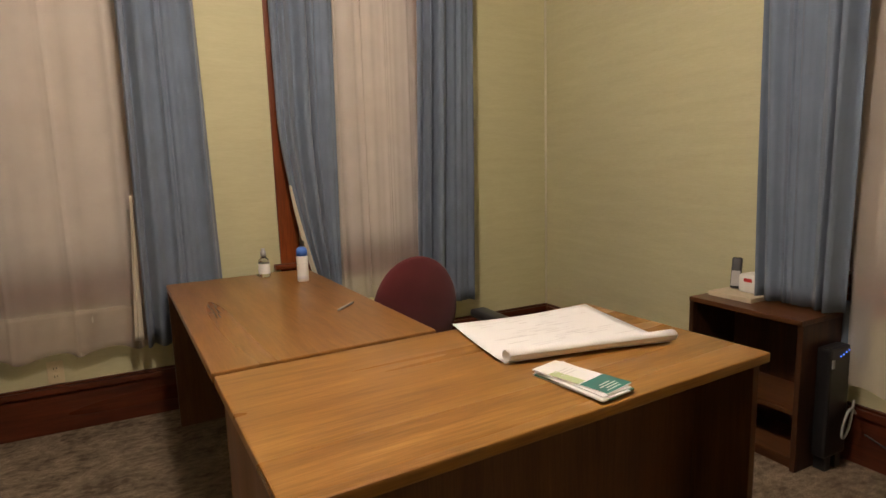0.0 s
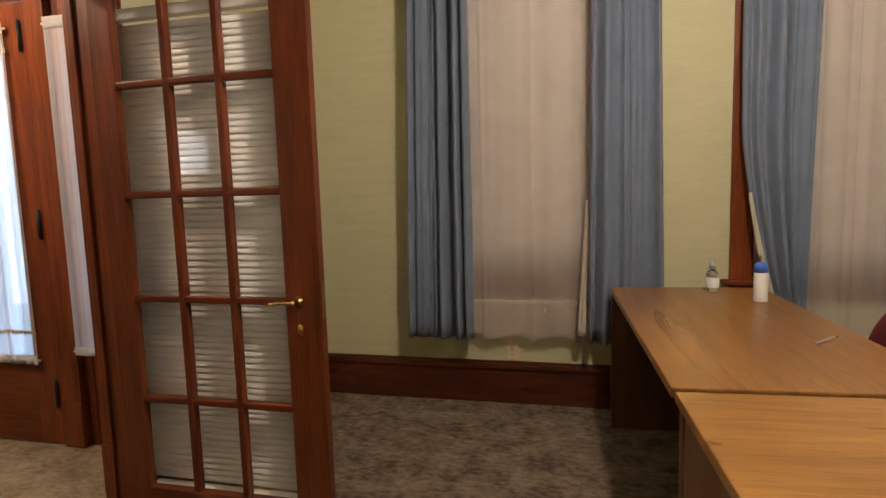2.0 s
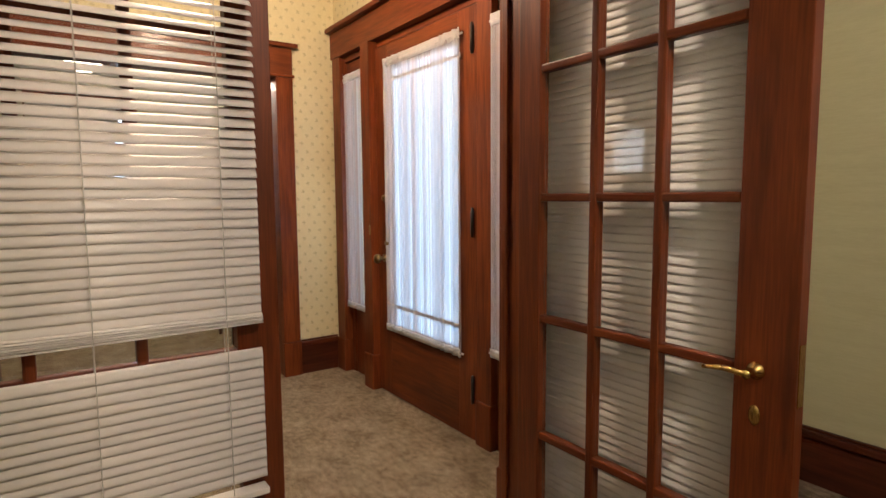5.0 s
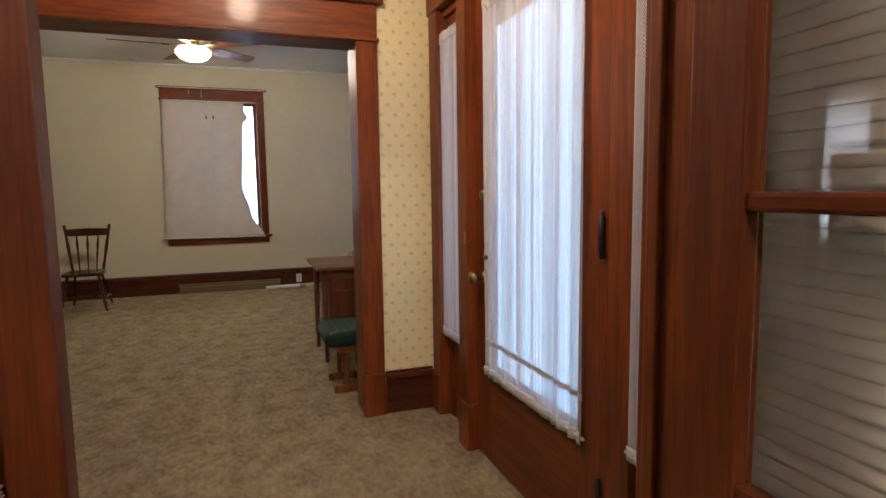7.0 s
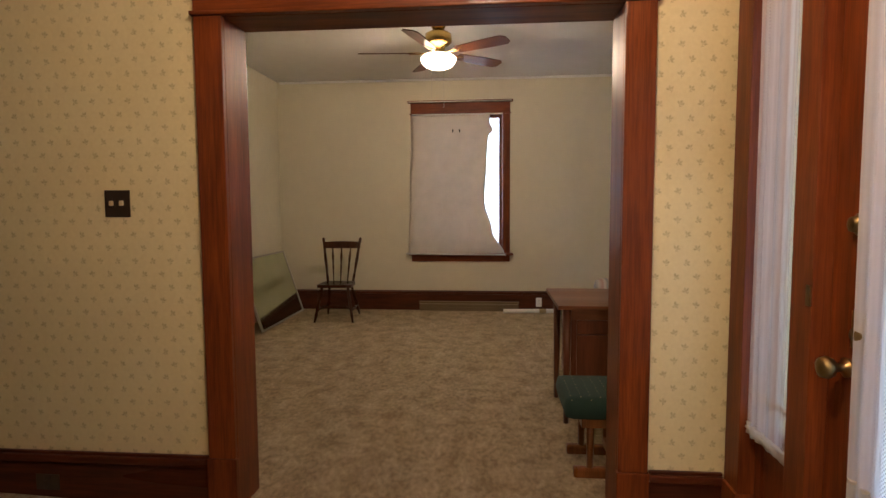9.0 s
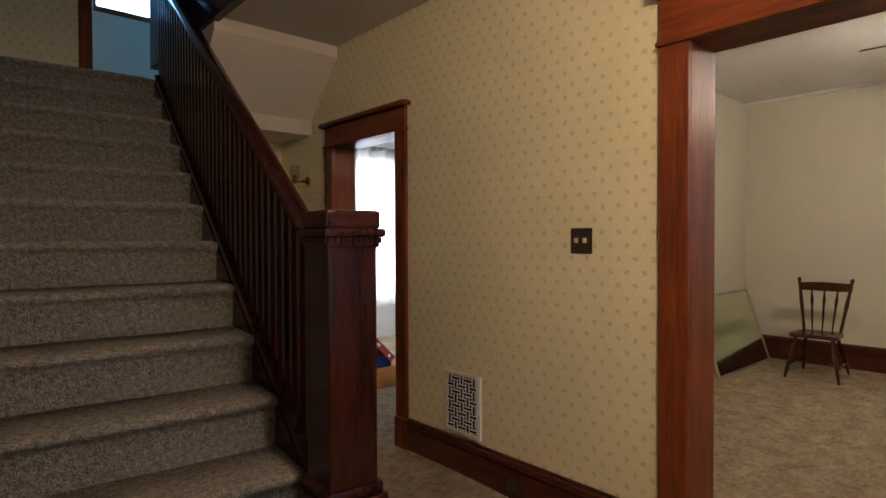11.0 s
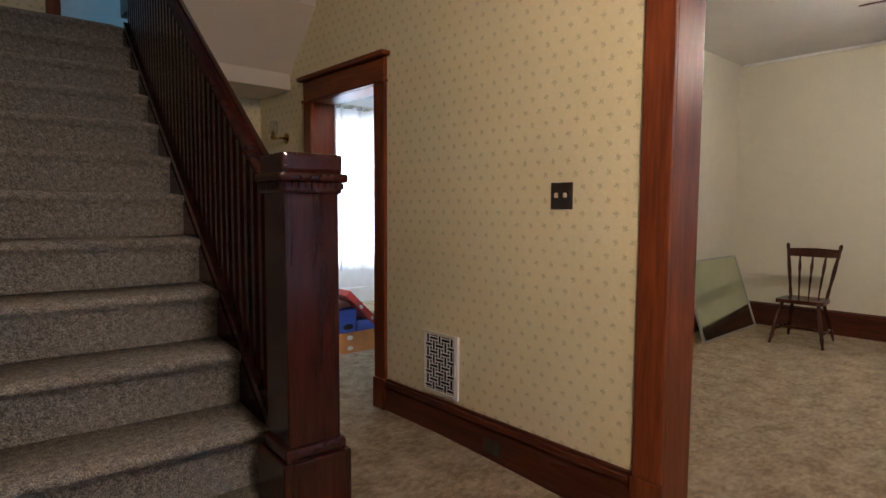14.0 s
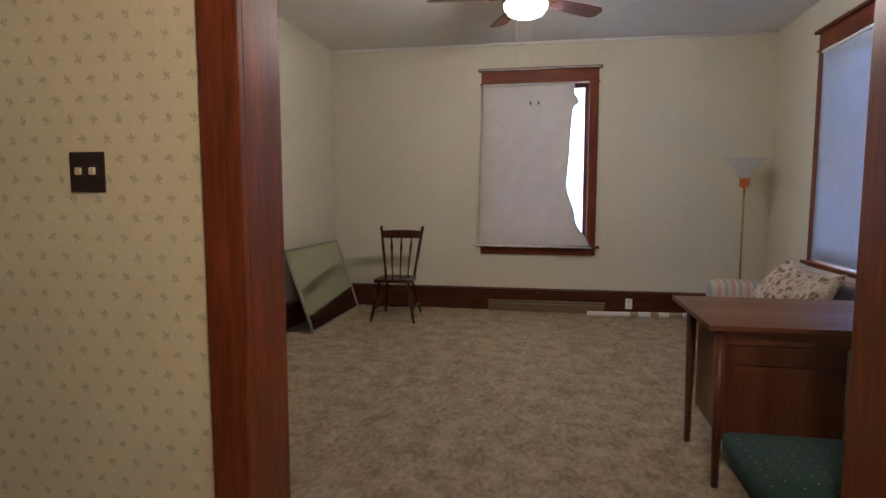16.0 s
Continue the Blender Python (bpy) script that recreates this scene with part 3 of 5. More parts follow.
door = thing("door_1", "red-brown varnished front door with one tall pane", "front door", "", "structure", (-3.07, FD, 0))
y0, y1 = FD - 0.005, FD + 0.04
bar("hinge_stile", -2.70, -2.54, y0, y1, 0.01, 2.24, TRIM_Z, door)
bar("lock_stile", -3.595, -3.44, y0, y1, 0.01, 2.24, TRIM_Z, door)
bar("top_rail", -3.44, -2.70, y0, y1, 2.09, 2.24, TRIM_X, door)
bar("bottom_rail", -3.44, -2.70, y0, y1, 0.01, 0.47, TRIM_X, door)
part("pane", box(B(), -3.44, -2.70, y0 + 0.022, y0 + 0.027, 0.47, 2.09), GLASS, door).visible_shadow = False
for z in (0.285, 1.165, 2.08):
    h = part("hinge", rod(rod(B(), (-2.568, y0 - 0.009, z - 0.062), (-2.568, y0 - 0.009, z + 0.062), 0.0095), (-2.568, y0 - 0.009, z - 0.075), (-2.568, y0 - 0.009, z + 0.075), 0.007), BLACK, door, "dark metal hinge", True)
k = part("knob", lathe(B(), [(0.026, 0), (0.028, 0.006), (0.012, 0.012), (0.012, 0.03), (0.026, 0.04), (0.031, 0.055), (0.027, 0.07), (0.012, 0.078), (0, 0.079)]), OLD_BRASS, door, "worn brass door knob", True)
k.matrix_parent_inverse = Matrix.Translation((-door.location[0] - 3.508, 0, 0)) @ pose(0, y0 - FD, 0.90, 90)
d = part("deadbolt", lathe(B(), [(0.030, 0), (0.031, 0.008), (0.022, 0.013), (0.020, 0.028), (0.012, 0.030), (0, 0.031)]), OLD_BRASS, door, "brass deadbolt", True)
d.matrix_parent_inverse = Matrix.Translation((-door.location[0] - 3.475, 0, 0)) @ pose(0, y0 - FD, 1.29, 90)
d = part("thumb_turn", lathe(B(), [(0.022, 0), (0.024, 0.006), (0.016, 0.02), (0, 0.022)]), OLD_BRASS, door, "brass thumb turn", True)
d.matrix_parent_inverse = Matrix.Translation((-door.location[0] - 3.462, 0, 0)) @ pose(0, y0 - FD, 1.00, 90)
bar("lock_plate", -3.495, -3.43, y0 - 0.004, y0, 0.96, 1.06, OLD_BRASS, door, 0.001, "brass lock plate")
bar("strike_plate", -3.625, -3.604, FD - 0.060, FD - 0.055, 1.05, 1.11, OLD_BRASS, door, 0.001, "brass strike plate")


def drape(bm, a0, a1, z0, z1, folds, amp, place, seed=0, taper=None, nz=24, sag=0.0, flare=0.0, thick=0.0012):
    """Gathered cloth from a0 to a1; place(a, d, z) puts a point at depth d off the hanging line."""
    rnd = random.Random(seed)
    ph = [rnd.uniform(0, 6.28) for _ in range(5)]
    nu = max(24, int(folds * 10))

    def fn(u, v):
        z = z1 + (z0 - z1) * v
        lo, hi = (taper(v) if taper else (a0, a1))
        w = u + 0.22 / folds * math.sin(2 * math.pi * folds * 0.43 * u + ph[0]) * min(1.0, 6 * u, 6 * (1 - u))
        a = lo + (hi - lo) * min(1, max(0, w))
        e = amp * (0.55 + 0.45 * math.sin(2.1 * u * 3.1 + ph[3])) * (1 + flare * v)
        d = e * math.sin(2 * math.pi * folds * u + ph[1] + 0.5 * math.sin(3 * v + ph[2])) + 0.13 * amp * math.sin(2 * math.pi * folds * 2.3 * u + ph[4] + 2 * v)
        zz = z - sag * v ** 8 * (0.5 + 0.5 * math.sin(2 * math.pi * folds * 0.5 * u + ph[2]))
        return Vector(place(a, d, zz))
    return sheet(bm, fn, nu, nz, thick)


def lace_panel(name, a, b, z0, z1, folds, seed):
    ob = thing(name, "white lace curtain gathered on rods over the glass", "curtain", "lace curtains", "", ((a + b) / 2, FD, z0))
    y = FD - 0.02
    part("cloth", drape(B(), a, b, z0, z1, folds, 0.0085, lambda p, d, z: (p, y + d, z), seed, None, 30, 0.0, 0.0, 0.0), LACE, ob, "", True)
    for z in (z0 + 0.155, z1 - 0.135):
        part("gathering_tape", drape(B(), a, b, z, z + 0.022, folds, 0.008, lambda p, d, q: (p, y + 0.004 + d, q), seed, None, 3), SHADE_CLOTH, ob, "tan gathering tape showing through", True)
    for z in (z1 - 0.02, z0 + 0.02):
        part("rod", rod(B(), (a - 0.01, y - 0.0, z), (b + 0.01, y - 0.0, z), 0.006), WHITEPL, ob, "", True)
    part("hem", drape(B(), a, b, z0, z0 + 0.045, folds, 0.008, lambda p, d, z: (p, y - 0.004 + d, z), seed, None, 3), WHITE_CLOTH, ob, "", True)
    part("heading", drape(B(), a, b, z1 - 0.045, z1 + 0.01, folds, 0.008, lambda p, d, z: (p, y - 0.004 + d, z), seed, None, 3), WHITE_CLOTH, ob, "", True)


lace_panel("lace_curtain", -3.455, -2.652, 0.44, 2.14, 13, 1)
lace_panel("lace_curtain", -4.045, -3.722, 0.50, 2.14, 6, 2)
lace_panel("lace_curtain", -2.41, -2.06, 0.50, 2.14, 6, 3)

# ---- french doors ----


def french_leaf(name, label, handle, W, L):
    """A glazed leaf 0.9 m wide made along +x from its hinge at the origin; its office face looks to +y."""
    T, S = 0.042, 0.097
    ob = thing(name, label, "french door", "french doors", "structure")
    bar("hinge_stile", 0, S, 0, T, 0.012, 2.125, LEAF_SHADE_Z, ob)
    bar("lock_stile", W - L, W, 0, T, 0.012, 2.125, LEAF_SHADE_Z, ob)
    x0, x1 = S, W - L
    zs = (0.115, 0.485, 0.89, 1.293, 1.705, 2.03)
    bar("bottom_rail", x0, x1, 0, T, 0.012, 0.115, LEAF_SHADE_X, ob)
    bar("top_rail", x0, x1, 0, T, 2.03, 2.125, LEAF_SHADE_X, ob)
    for z in zs[1:-1]:
        bar("muntin", x0, x1, 0.004, T - 0.004, z - 0.013, z + 0.013, LEAF_SHADE_X, ob, 0.006)
    p = (x1 - x0) / 3
    for i in (1, 2):
        bar("muntin", x0 + i * p - 0.013, x0 + i * p + 0.013, 0.002, T - 0.002, 0.115, 2.03, LEAF_SHADE_Z, ob, 0.006)
    for i in range(3):
        for lo, hi in zip(zs, zs[1:]):
            g = part("pane", box(B(), x0 + i * p + 0.008, x0 + (i + 1) * p - 0.008, T / 2 - 0.0015, T / 2 + 0.0015, lo + 0.008, hi - 0.008), GLASS, ob)
            g.visible_shadow = False
    if handle:
        h = B()
        lathe(h, [(0.020, 0), (0.021, 0.005), (0.010, 0.010), (0.009, 0.042), (0.011, 0.050), (0, 0.052)])
        bmesh.ops.transform(h, matrix=pose(W - 0.085, 0, 0.895, 90), verts=h.verts)
        rod(h, (W - 0.085, -0.044, 0.895), (W - 0.14, -0.047, 0.897), 0.0085, 0.0075)
        rod(h, (W - 0.14, -0.047, 0.897), (W - 0.19, -0.044, 0.888), 0.0075, 0.005)
        part("lever_handle", h, BRASS, ob, "polished brass lever handle", True)
        bar("lock_plate", W - 0.002, W + 0.002, 0.008, T - 0.008, 0.83, 0.97, BRASS, ob, 0.0005, "worn brass lock plate")
        e = lathe(B(), [(0.013, 0), (0.014, 0.003), (0.008, 0.005), (0, 0.0055)])
        bmesh.ops.transform(e, matrix=pose(W - 0.085, 0, 0.79, 90) @ Matrix.Diagonal((1, 1.8, 1, 1)), verts=e.verts)
        part("keyhole_plate", e, BRASS, ob, "oval brass keyhole plate", True)
    return ob


leaf = french_leaf("door_2", "glazed french door standing open, fifteen panes, brass lever", True, 0.897, 0.138)
leaf.matrix_basis = pose(-1.724, 2.288, 0, 0, 0, -0.3)
leaf2 = french_leaf("door_3", "glazed french door standing closed behind a venetian blind", False, 0.876, 0.112)
leaf2.matrix_basis = pose(-1.83, 0.592, 0, 0, 0, 90) @ Matrix.Diagonal((1, -1, 1, 1))


def blind(name, label, w, z_top, z_bot, gap=None, pitch=0.0255):
    """A venetian blind along +x, hung in front of +y of its own line."""
    ob = thing(name, label, "venetian blind", "venetian blinds")
    bar("headrail", 0, w, -0.02, 0.02, z_top, z_top + 0.04, SLAT, ob)
    mesh = None
    rnd = random.Random(int(w * 1000) + int(z_bot * 100))
    n = int((z_top - z_bot) / pitch)
    for i in range(n):
        z = z_top - 0.03 - i * (z_top - z_bot - 0.05) / n
        if gap and gap[0] - 0.045 < z < gap[1]:
            continue
        if mesh is None:
            def fn(u, v):
                return Vector((w * u, (v - 0.5) * pitch * 1.17, 0.0025 * (1 - (2 * v - 1) ** 2)))
            s = part("slat", sheet(B(), fn, 1, 4, 0.0015), SLAT, ob, "", True)
            mesh = s.data
        else:
            s = new("slat", mesh)
            s.parent = ob
        open_part = max(0.0, min(1.0, (z - 1.15) / 0.5))
        s.matrix_basis = pose(0, 0, z, -((78 - 40 * open_part) if gap else -80) + rnd.uniform(-1.2, 1.2), rnd.uniform(-0.15, 0.15), 0)
    if gap:
        for j in range(6):
            s = new("slat", mesh)
            s.parent = ob
            s.matrix_basis = pose(0, 0.004 * (j % 2), gap[1] - 0.006 - j * 0.0075, -12 + 4 * j, 0.5 - 0.2 * j, 0)
    bar("bottom_rail", 0, w, -0.022, 0.022, z_bot - 0.012, z_bot + 0.006, SLAT, ob, 0.004)
    for x in (0.12 * w, 0.5 * w, 0.88 * w):
        for y in (-0.017, 0.017) if gap else (0.017,):
            part("ladder_cord", rod(B(), (x, y, z_bot), (x, y, z_top), 0.0013, None, 5), CORD, ob)
    return ob


b1 = blind("venetian_blind", "cream venetian blind, slats half open above", 0.76, 1.99, 0.52, (0.945, 1.01))
b1.matrix_basis = pose(-1.762, 0.652, 0, 0, 0, 90) @ Matrix.Diagonal((1, -1, 1, 1))
b2 = blind("venetian_blind", "cream venetian blind on the back of the open door", 0.76, 1.955, 0.10, None, 0.0255)
b2.matrix_basis = leaf.matrix_basis @ pose(0.07, 0.070, 0)

# ---- staircase ----
RISE, RUN, Y1, SX0, SX1 = 0.195, 0.27, 0.0, -0.945, -0.004   # in the stairs' own axes, foot of the wall side at the origin


def step_mesh():
    """A carpeted step with a soft rolled nosing, sunk a little between its edges."""
    bm = B()
    prof = [(0, -RISE - 0.02), (0.0, -0.055), (0.012, -0.045), (0.030, -0.030), (0.034, -0.014), (0.024, -0.001), (0.0, 0.003), (-0.08, 0.0), (-RUN - 0.02, 0.0), (-RUN - 0.02, -RISE - 0.02)]
    n = 14
    rings = []
    for i in range(n + 1):
        u = i / n
        x = SX0 + (SX1 - SX0) * u
        ends = math.exp(-((1 - abs(2 * u - 1)) / 0.07) ** 2)
        ring = []
        for k, (y, z) in enumerate(prof):
            wob = 0.004 * noise.noise((x * 5, y * 9, z * 9 + 3.0))
            ring.append(bm.verts.new((x, y * (1 - 0.35 * ends if y > 0 else 1) + wob, z - (0.008 * ends if 3 <= k <= 6 else 0) + wob)))
        rings.append(ring)
    for a, b in zip(rings, rings[1:]):
        for k in range(len(prof) - 1):
            bm.faces.new((a[k], a[k + 1], b[k + 1], b[k]))
    bm.faces.new(rings[0])
    bm.faces.new(rings[-1][::-1])
    return bm


stair = thing("staircase", "straight staircase with grey-beige carpet and dark balustrade", "staircase", "", "structure")
first = part("step", step_mesh(), STAIR_CARPET, stair, "", True)
for k in range(1, 14):
    s = first if k == 1 else new("step", first.data)
    s.parent = stair
    s.matrix_basis = pose(0, Y1 - RUN * (k - 1), RISE * k)


def slope(y):
    return RISE + (Y1 - y) * RISE / RUN


def slab(bm, x0, x1, prof):
    vs = [[bm.verts.new((x, y, z)) for y, z in prof] for x in (x0, x1)]
    bm.faces.new(vs[0])
    bm.faces.new(vs[1][::-1])
    n = len(prof)
    for i in range(n):
        bm.faces.new((vs[0][i], vs[0][(i + 1) % n], vs[1][(i + 1) % n], vs[1][i]))
    return bm


yA, yB = -0.43, -3.24
part("outer_stringer", slab(B(), -1.035, -0.943, [(yA, 0), (yA, slope(yA) - 0.02), (yB, slope(yB) - 0.02), (yB, 0)]), DARK_Z, stair, "dark panelled side under the balustrade")
sk = slab(B(), -0.024, -0.002, [(0.05, 0.0), (0.05, 0.16), (-0.10, slope(-0.1) + 0.10), (-3.14, slope(-3.14) + 0.13), (-3.24, slope(-3.14) + 0.32), (-3.36, slope(-3.14) + 0.30), (-3.36, 2.3), (-3.24, 2.2)])
part("wall_skirting", sk, DARK_Z, stair, "dark skirting board along the wall")
# handrail
rail0 = 0.885
hr = B()
prof = [(-0.032, 0), (-0.036, 0.03), (-0.026, 0.058), (0, 0.066), (0.026, 0.058), (0.036, 0.03), (0.032, 0)]
ends = []
for y in (yA, -3.65):
    ends.append([hr.verts.new((-0.985 + a, y, slope(y) + rail0 + h - 0.12)) for a, h in prof])
for i in range(len(prof)):
    j = (i + 1) % len(prof)
    hr.faces.new((ends[0][i], ends[0][j], ends[1][j], ends[1][i]))
hr.faces.new(ends[0])
hr.faces.new(ends[1][::-1])
part("handrail", hr, DARK_Y, stair, "glossy dark brown handrail", True)
part("shoe_rail", slab(B(), -1.022, -0.948, [(yA, slope(yA) - 0.02), (yA, slope(yA) + 0.035), (yB, slope(yB) + 0.035), (yB, slope(yB) - 0.02)]), DARK_Y, stair)
n = 37
mesh = None
for i in range(n):
    y = -0.485 - i * 0.075
    if mesh is None:
        bl = part("baluster", box(B(), -0.017, 0.017, -0.017, 0.017, 0.0, 0.745, 0.003), DARK_Z, stair)
        mesh = bl.data
    else:
        bl = new("baluster", mesh)
        bl.parent = stair
    bl.matrix_basis = pose(-0.985, y, slope(y) + 0.012)

stair.matrix_basis = pose(-2.0, 0.37, 0, 0, 0, -5.0)

newel = thing("newel_post", "tall square dark red-brown newel post with moulded cap", "newel post", "", "structure")


def block(name, half, z0, z1, mat, bevel):
    return part(name, box(B(), -half, half, -half, half, z0, z1, bevel), mat, newel)


block("shaft", 0.083, 0.60, 1.36, DARK_Z, 0.005)
block("base", 0.108, 0.0, 0.565, DARK_Z, 0.006)
block("base_moulding", 0.098, 0.562, 0.605, DARK_Y, 0.014)
block("neck_moulding", 0.091, 1.345, 1.38, DARK_Y, 0.008)
mesh = None
for side in range(4):
    for i in range(9):
        if mesh is None:
            dn = part("dentil", box(B(), -0.007, 0.007, -0.006, 0.004, -0.009, 0.009), DARK_Z, newel)
            mesh = dn.data
        else:
            dn = new("dentil", mesh)
            dn.parent = newel
        dn.matrix_basis = pose(0, 0, 1.368, 0, 0, 90 * side) @ pose(-0.08 + 0.02 * i, -0.093, 0)
block("cap_plate", 0.106, 1.378, 1.405, DARK_Y, 0.010)
block("cap_block", 0.093, 1.403, 1.462, DARK_Y, 0.012)
newel.matrix_basis = pose(-3.023, 0.11, 0, 0, 0, -4.0)
# upper balustrade edge and fascia of the stair well
bar("well_fascia", -3.39, -3.33, -3.3, 0.75, 2.745, 4.1, DARK_Y, thing("trim_stair_well", "dark wooden fascia round the stair well", "trim", "", "structure", (-3.39, -1.1, 2.77)), 0.006)

# ---- windows ----


def sash(name, label, axis, face, s, a0, a1, z0, z1, single=False):
    """A double-hung sash pair in an opening, outward of the wall face; s points outdoors."""
    ob = thing(name, label, "window", "", "structure", ((a0 + a1) / 2, face, z0) if axis == "x" else (face, (a0 + a1) / 2, z0))

    def bit(nm, p, q, d0, d1, b, t, mat, bev=0.003):
        lo, hi = sorted((face + s * d0, face + s * d1))
        o = bar(nm, p, q, lo, hi, b, t, mat, ob, bev) if axis == "x" else bar(nm, lo, hi, p, q, b, t, mat, ob, bev)
        return o
    mid = (z0 + z1) / 2
    H = TRIM_X if axis == "x" else TRIM_Y
    for b, t, d in (((z0, z1, 0.07),) if single else ((z0, mid + 0.02, 0.07), (mid - 0.02, z1, 0.105))):
        bit("stile", a0, a0 + 0.045, d, d + 0.033, b, t, TRIM_Z)
        bit("stile", a1 - 0.045, a1, d, d + 0.033, b, t, TRIM_Z)
        bit("bottom_rail", a0 + 0.045, a1 - 0.045, d, d + 0.033, b, b + 0.085, H)
        bit("top_rail", a0 + 0.045, a1 - 0.045, d, d + 0.033, t - 0.04, t, H)
        bit("pane", a0 + 0.045, a1 - 0.045, d + 0.015, d + 0.018, b + 0.085, t - 0.04, GLASS, 0).visible_shadow = False
    return ob


def roller(name, label, axis, face, a0, a1, z0, z1, group="roller shades"):
    ob = thing(name, label, "roller shade", group, "", ((a0 + a1) / 2, face, z0) if axis == "x" else (face, (a0 + a1) / 2, z0))

    def fn(u, v):
        a, z = a0 + (a1 - a0) * u, z1 + (z0 - z1) * v
        d = 0.003 * math.sin(9 * u + 4 * v)
        return Vector((a, face + d, z) if axis == "x" else (face + d, a, z))
    part("cloth", sheet(B(), fn, 12, 12, 0.001), DAYLIT_SHADE if "glowing" in label else SHADE_CLOTH, ob, "", True)
    p, q = ((a0, face, z1), (a1, face, z1)) if axis == "x" else ((face, a0, z1), (face, a1, z1))
    part("roller", rod(B(), p, q, 0.016), WHITEPL, ob, "", True)
    p, q = ((a0, face, z0), (a1, face, z0)) if axis == "x" else ((face, a0, z0), (face, a1, z0))
    part("hem_bar", rod(B(), p, q, 0.007), SHADE_CLOTH, ob, "", True)
    return ob


WIN = "window with red-brown varnished sash frames"
casing("casing_office_window", "x", FW, -0.022, -0.58, 0.14, 2.43, 0.10, 0.14, 0.168, "red-brown varnished window casing", 0.76, False, True)
casing("casing_office_window_second", "x", FW, -0.022, 0.95, 1.84, 2.43, 0.11, 0.14, 0.168, "red-brown varnished window casing", 0.76, False, True)
casing("casing_office_window_east", "y", EX, -0.022, 0.82, 1.70, 2.43, 0.10, 0.14, 0.168, "red-brown varnished window casing", 0.76, False, True)
casing("casing_living_window", "y", BX, 0.024, 0.855, 1.925, 2.50, 0.095, 0.145, 0.168, "red-brown varnished window casing with cornice", 0.745, False, True)
casing("casing_living_window_front", "x", FW + 0.03, -0.024, -8.11, -6.99, 2.50, 0.10, 0.15, 0.168, "red-brown varnished window casing with cornice", 0.73, False, True)
sash("window_3", WIN, "x", FW, 1, -0.58, 0.14, 0.76, 2.43)
sash("window_4", WIN, "x", FW, 1, 0.95, 1.84, 0.76, 2.43)
sash("window_5", WIN, "y", EX, 1, 0.82, 1.70, 0.76, 2.43)
sash("window_6", WIN, "y", BX, -1, 0.856, 1.924, 0.745, 2.50, True)
sash("window_7", WIN, "x", FW + 0.03, 1, -8.11, -6.99, 0.73, 2.50)
sash("window_8", "white window at the back of the house", "x", -4.6, -1, -7.45, -4.95, 0.62, 2.30)
sash("window_9", "upper window with dark sash frames", "x", -4.92, -1, -4.05, -3.22, 3.68, 4.85)
roller("roller_shade", "buff roller shade drawn most of the way down", "x", FW + 0.045, -0.578, 0.138, 0.80, 2.41)
roller("roller_shade", "buff roller shade drawn down, light at its edge", "x", FW + 0.045, 0.97, 1.775, 0.79, 2.41)
roller("roller_shade", "buff roller shade drawn down", "y", EX + 0.045, 0.84, 1.68, 0.80, 2.41)
roller("roller_shade", "pale roller shade drawn down, glowing blue of daylight put into its cloth", "x", FW + 0.0, -8.105, -6.995, 0.75, 2.48)
roller("roller_shade", "pale roller shade half drawn on the upper window", "x", -4.97, -4.03, -3.24, 4.02, 4.83)

# living room window cloth, pulled aside at one edge
cloth_ob = thing("window_cloth", "buff cloth over the window, one edge pulled aside", "shade", "", "", (BX, 1.3, 0.7))
EDGE = ((2.50, 1.765), (2.38, 1.765), (2.29, 1.815), (2.21, 1.745), (1.85, 1.725), (1.40, 1.70), (1.05, 1.795), (0.72, 1.955))


def edge_at(z):
    for (za, ya), (zb, yb) in zip(EDGE, EDGE[1:]):
        if zb <= z <= za:
            t = (za - z) / (za - zb)
            t = t * t * (3 - 2 * t)
            return ya + (yb - ya) * t
    return EDGE[-1][1]


def cloth_fn(u, v):
    z = 2.50 - 1.78 * v
    e = edge_at(z)
    y = 0.775 - 0.05 * v + (e - 0.775 + 0.05 * v) * u
    f = max(0.0, u - 0.55) / 0.45
    d = 0.030 + 0.022 * f * math.sin(20 * u + 3 * v) * math.sin(math.pi * min(1, v * 1.05)) + 0.004 * math.sin(7 * u + 5 * v) + 0.05 * f ** 3 * math.sin(math.pi * v)
    return Vector((BX + 0.028 + d, y, z))


part("cloth", sheet(B(), cloth_fn, 40, 40, 0.0012), SHADE_CLOTH, cloth_ob, "", True)
part("top_bar", rod(B(), (BX + 0.062, 0.78, 2.495), (BX + 0.062, 1.92, 2.495), 0.009), WHITEPL, cloth_ob, "white curtain bar", True)
part("bottom_bar", rod(B(), (BX + 0.07, 0.695, 0.737), (BX + 0.07, 1.97, 0.728), 0.011), WHITEPL, cloth_ob, "white bar along the lower hem", True)
for y in (1.30, 1.385):
    part("clip", box(B(), BX + 0.062, BX + 0.072, y - 0.008, y + 0.008, 2.27, 2.31, 0.003), DARKMETAL, cloth_ob, "small dark clip")

part("rod", rod(B(), (BX + 0.06, 0.735, 2.655), (BX + 0.06, 2.04, 2.655), 0.008), WHITEPL, thing("curtain_rod", "thin white curtain rod under the window cornice", "curtain rod", "curtain rods", "", (BX, 1.39, 2.65)), "", True)

# ---- office curtains ----


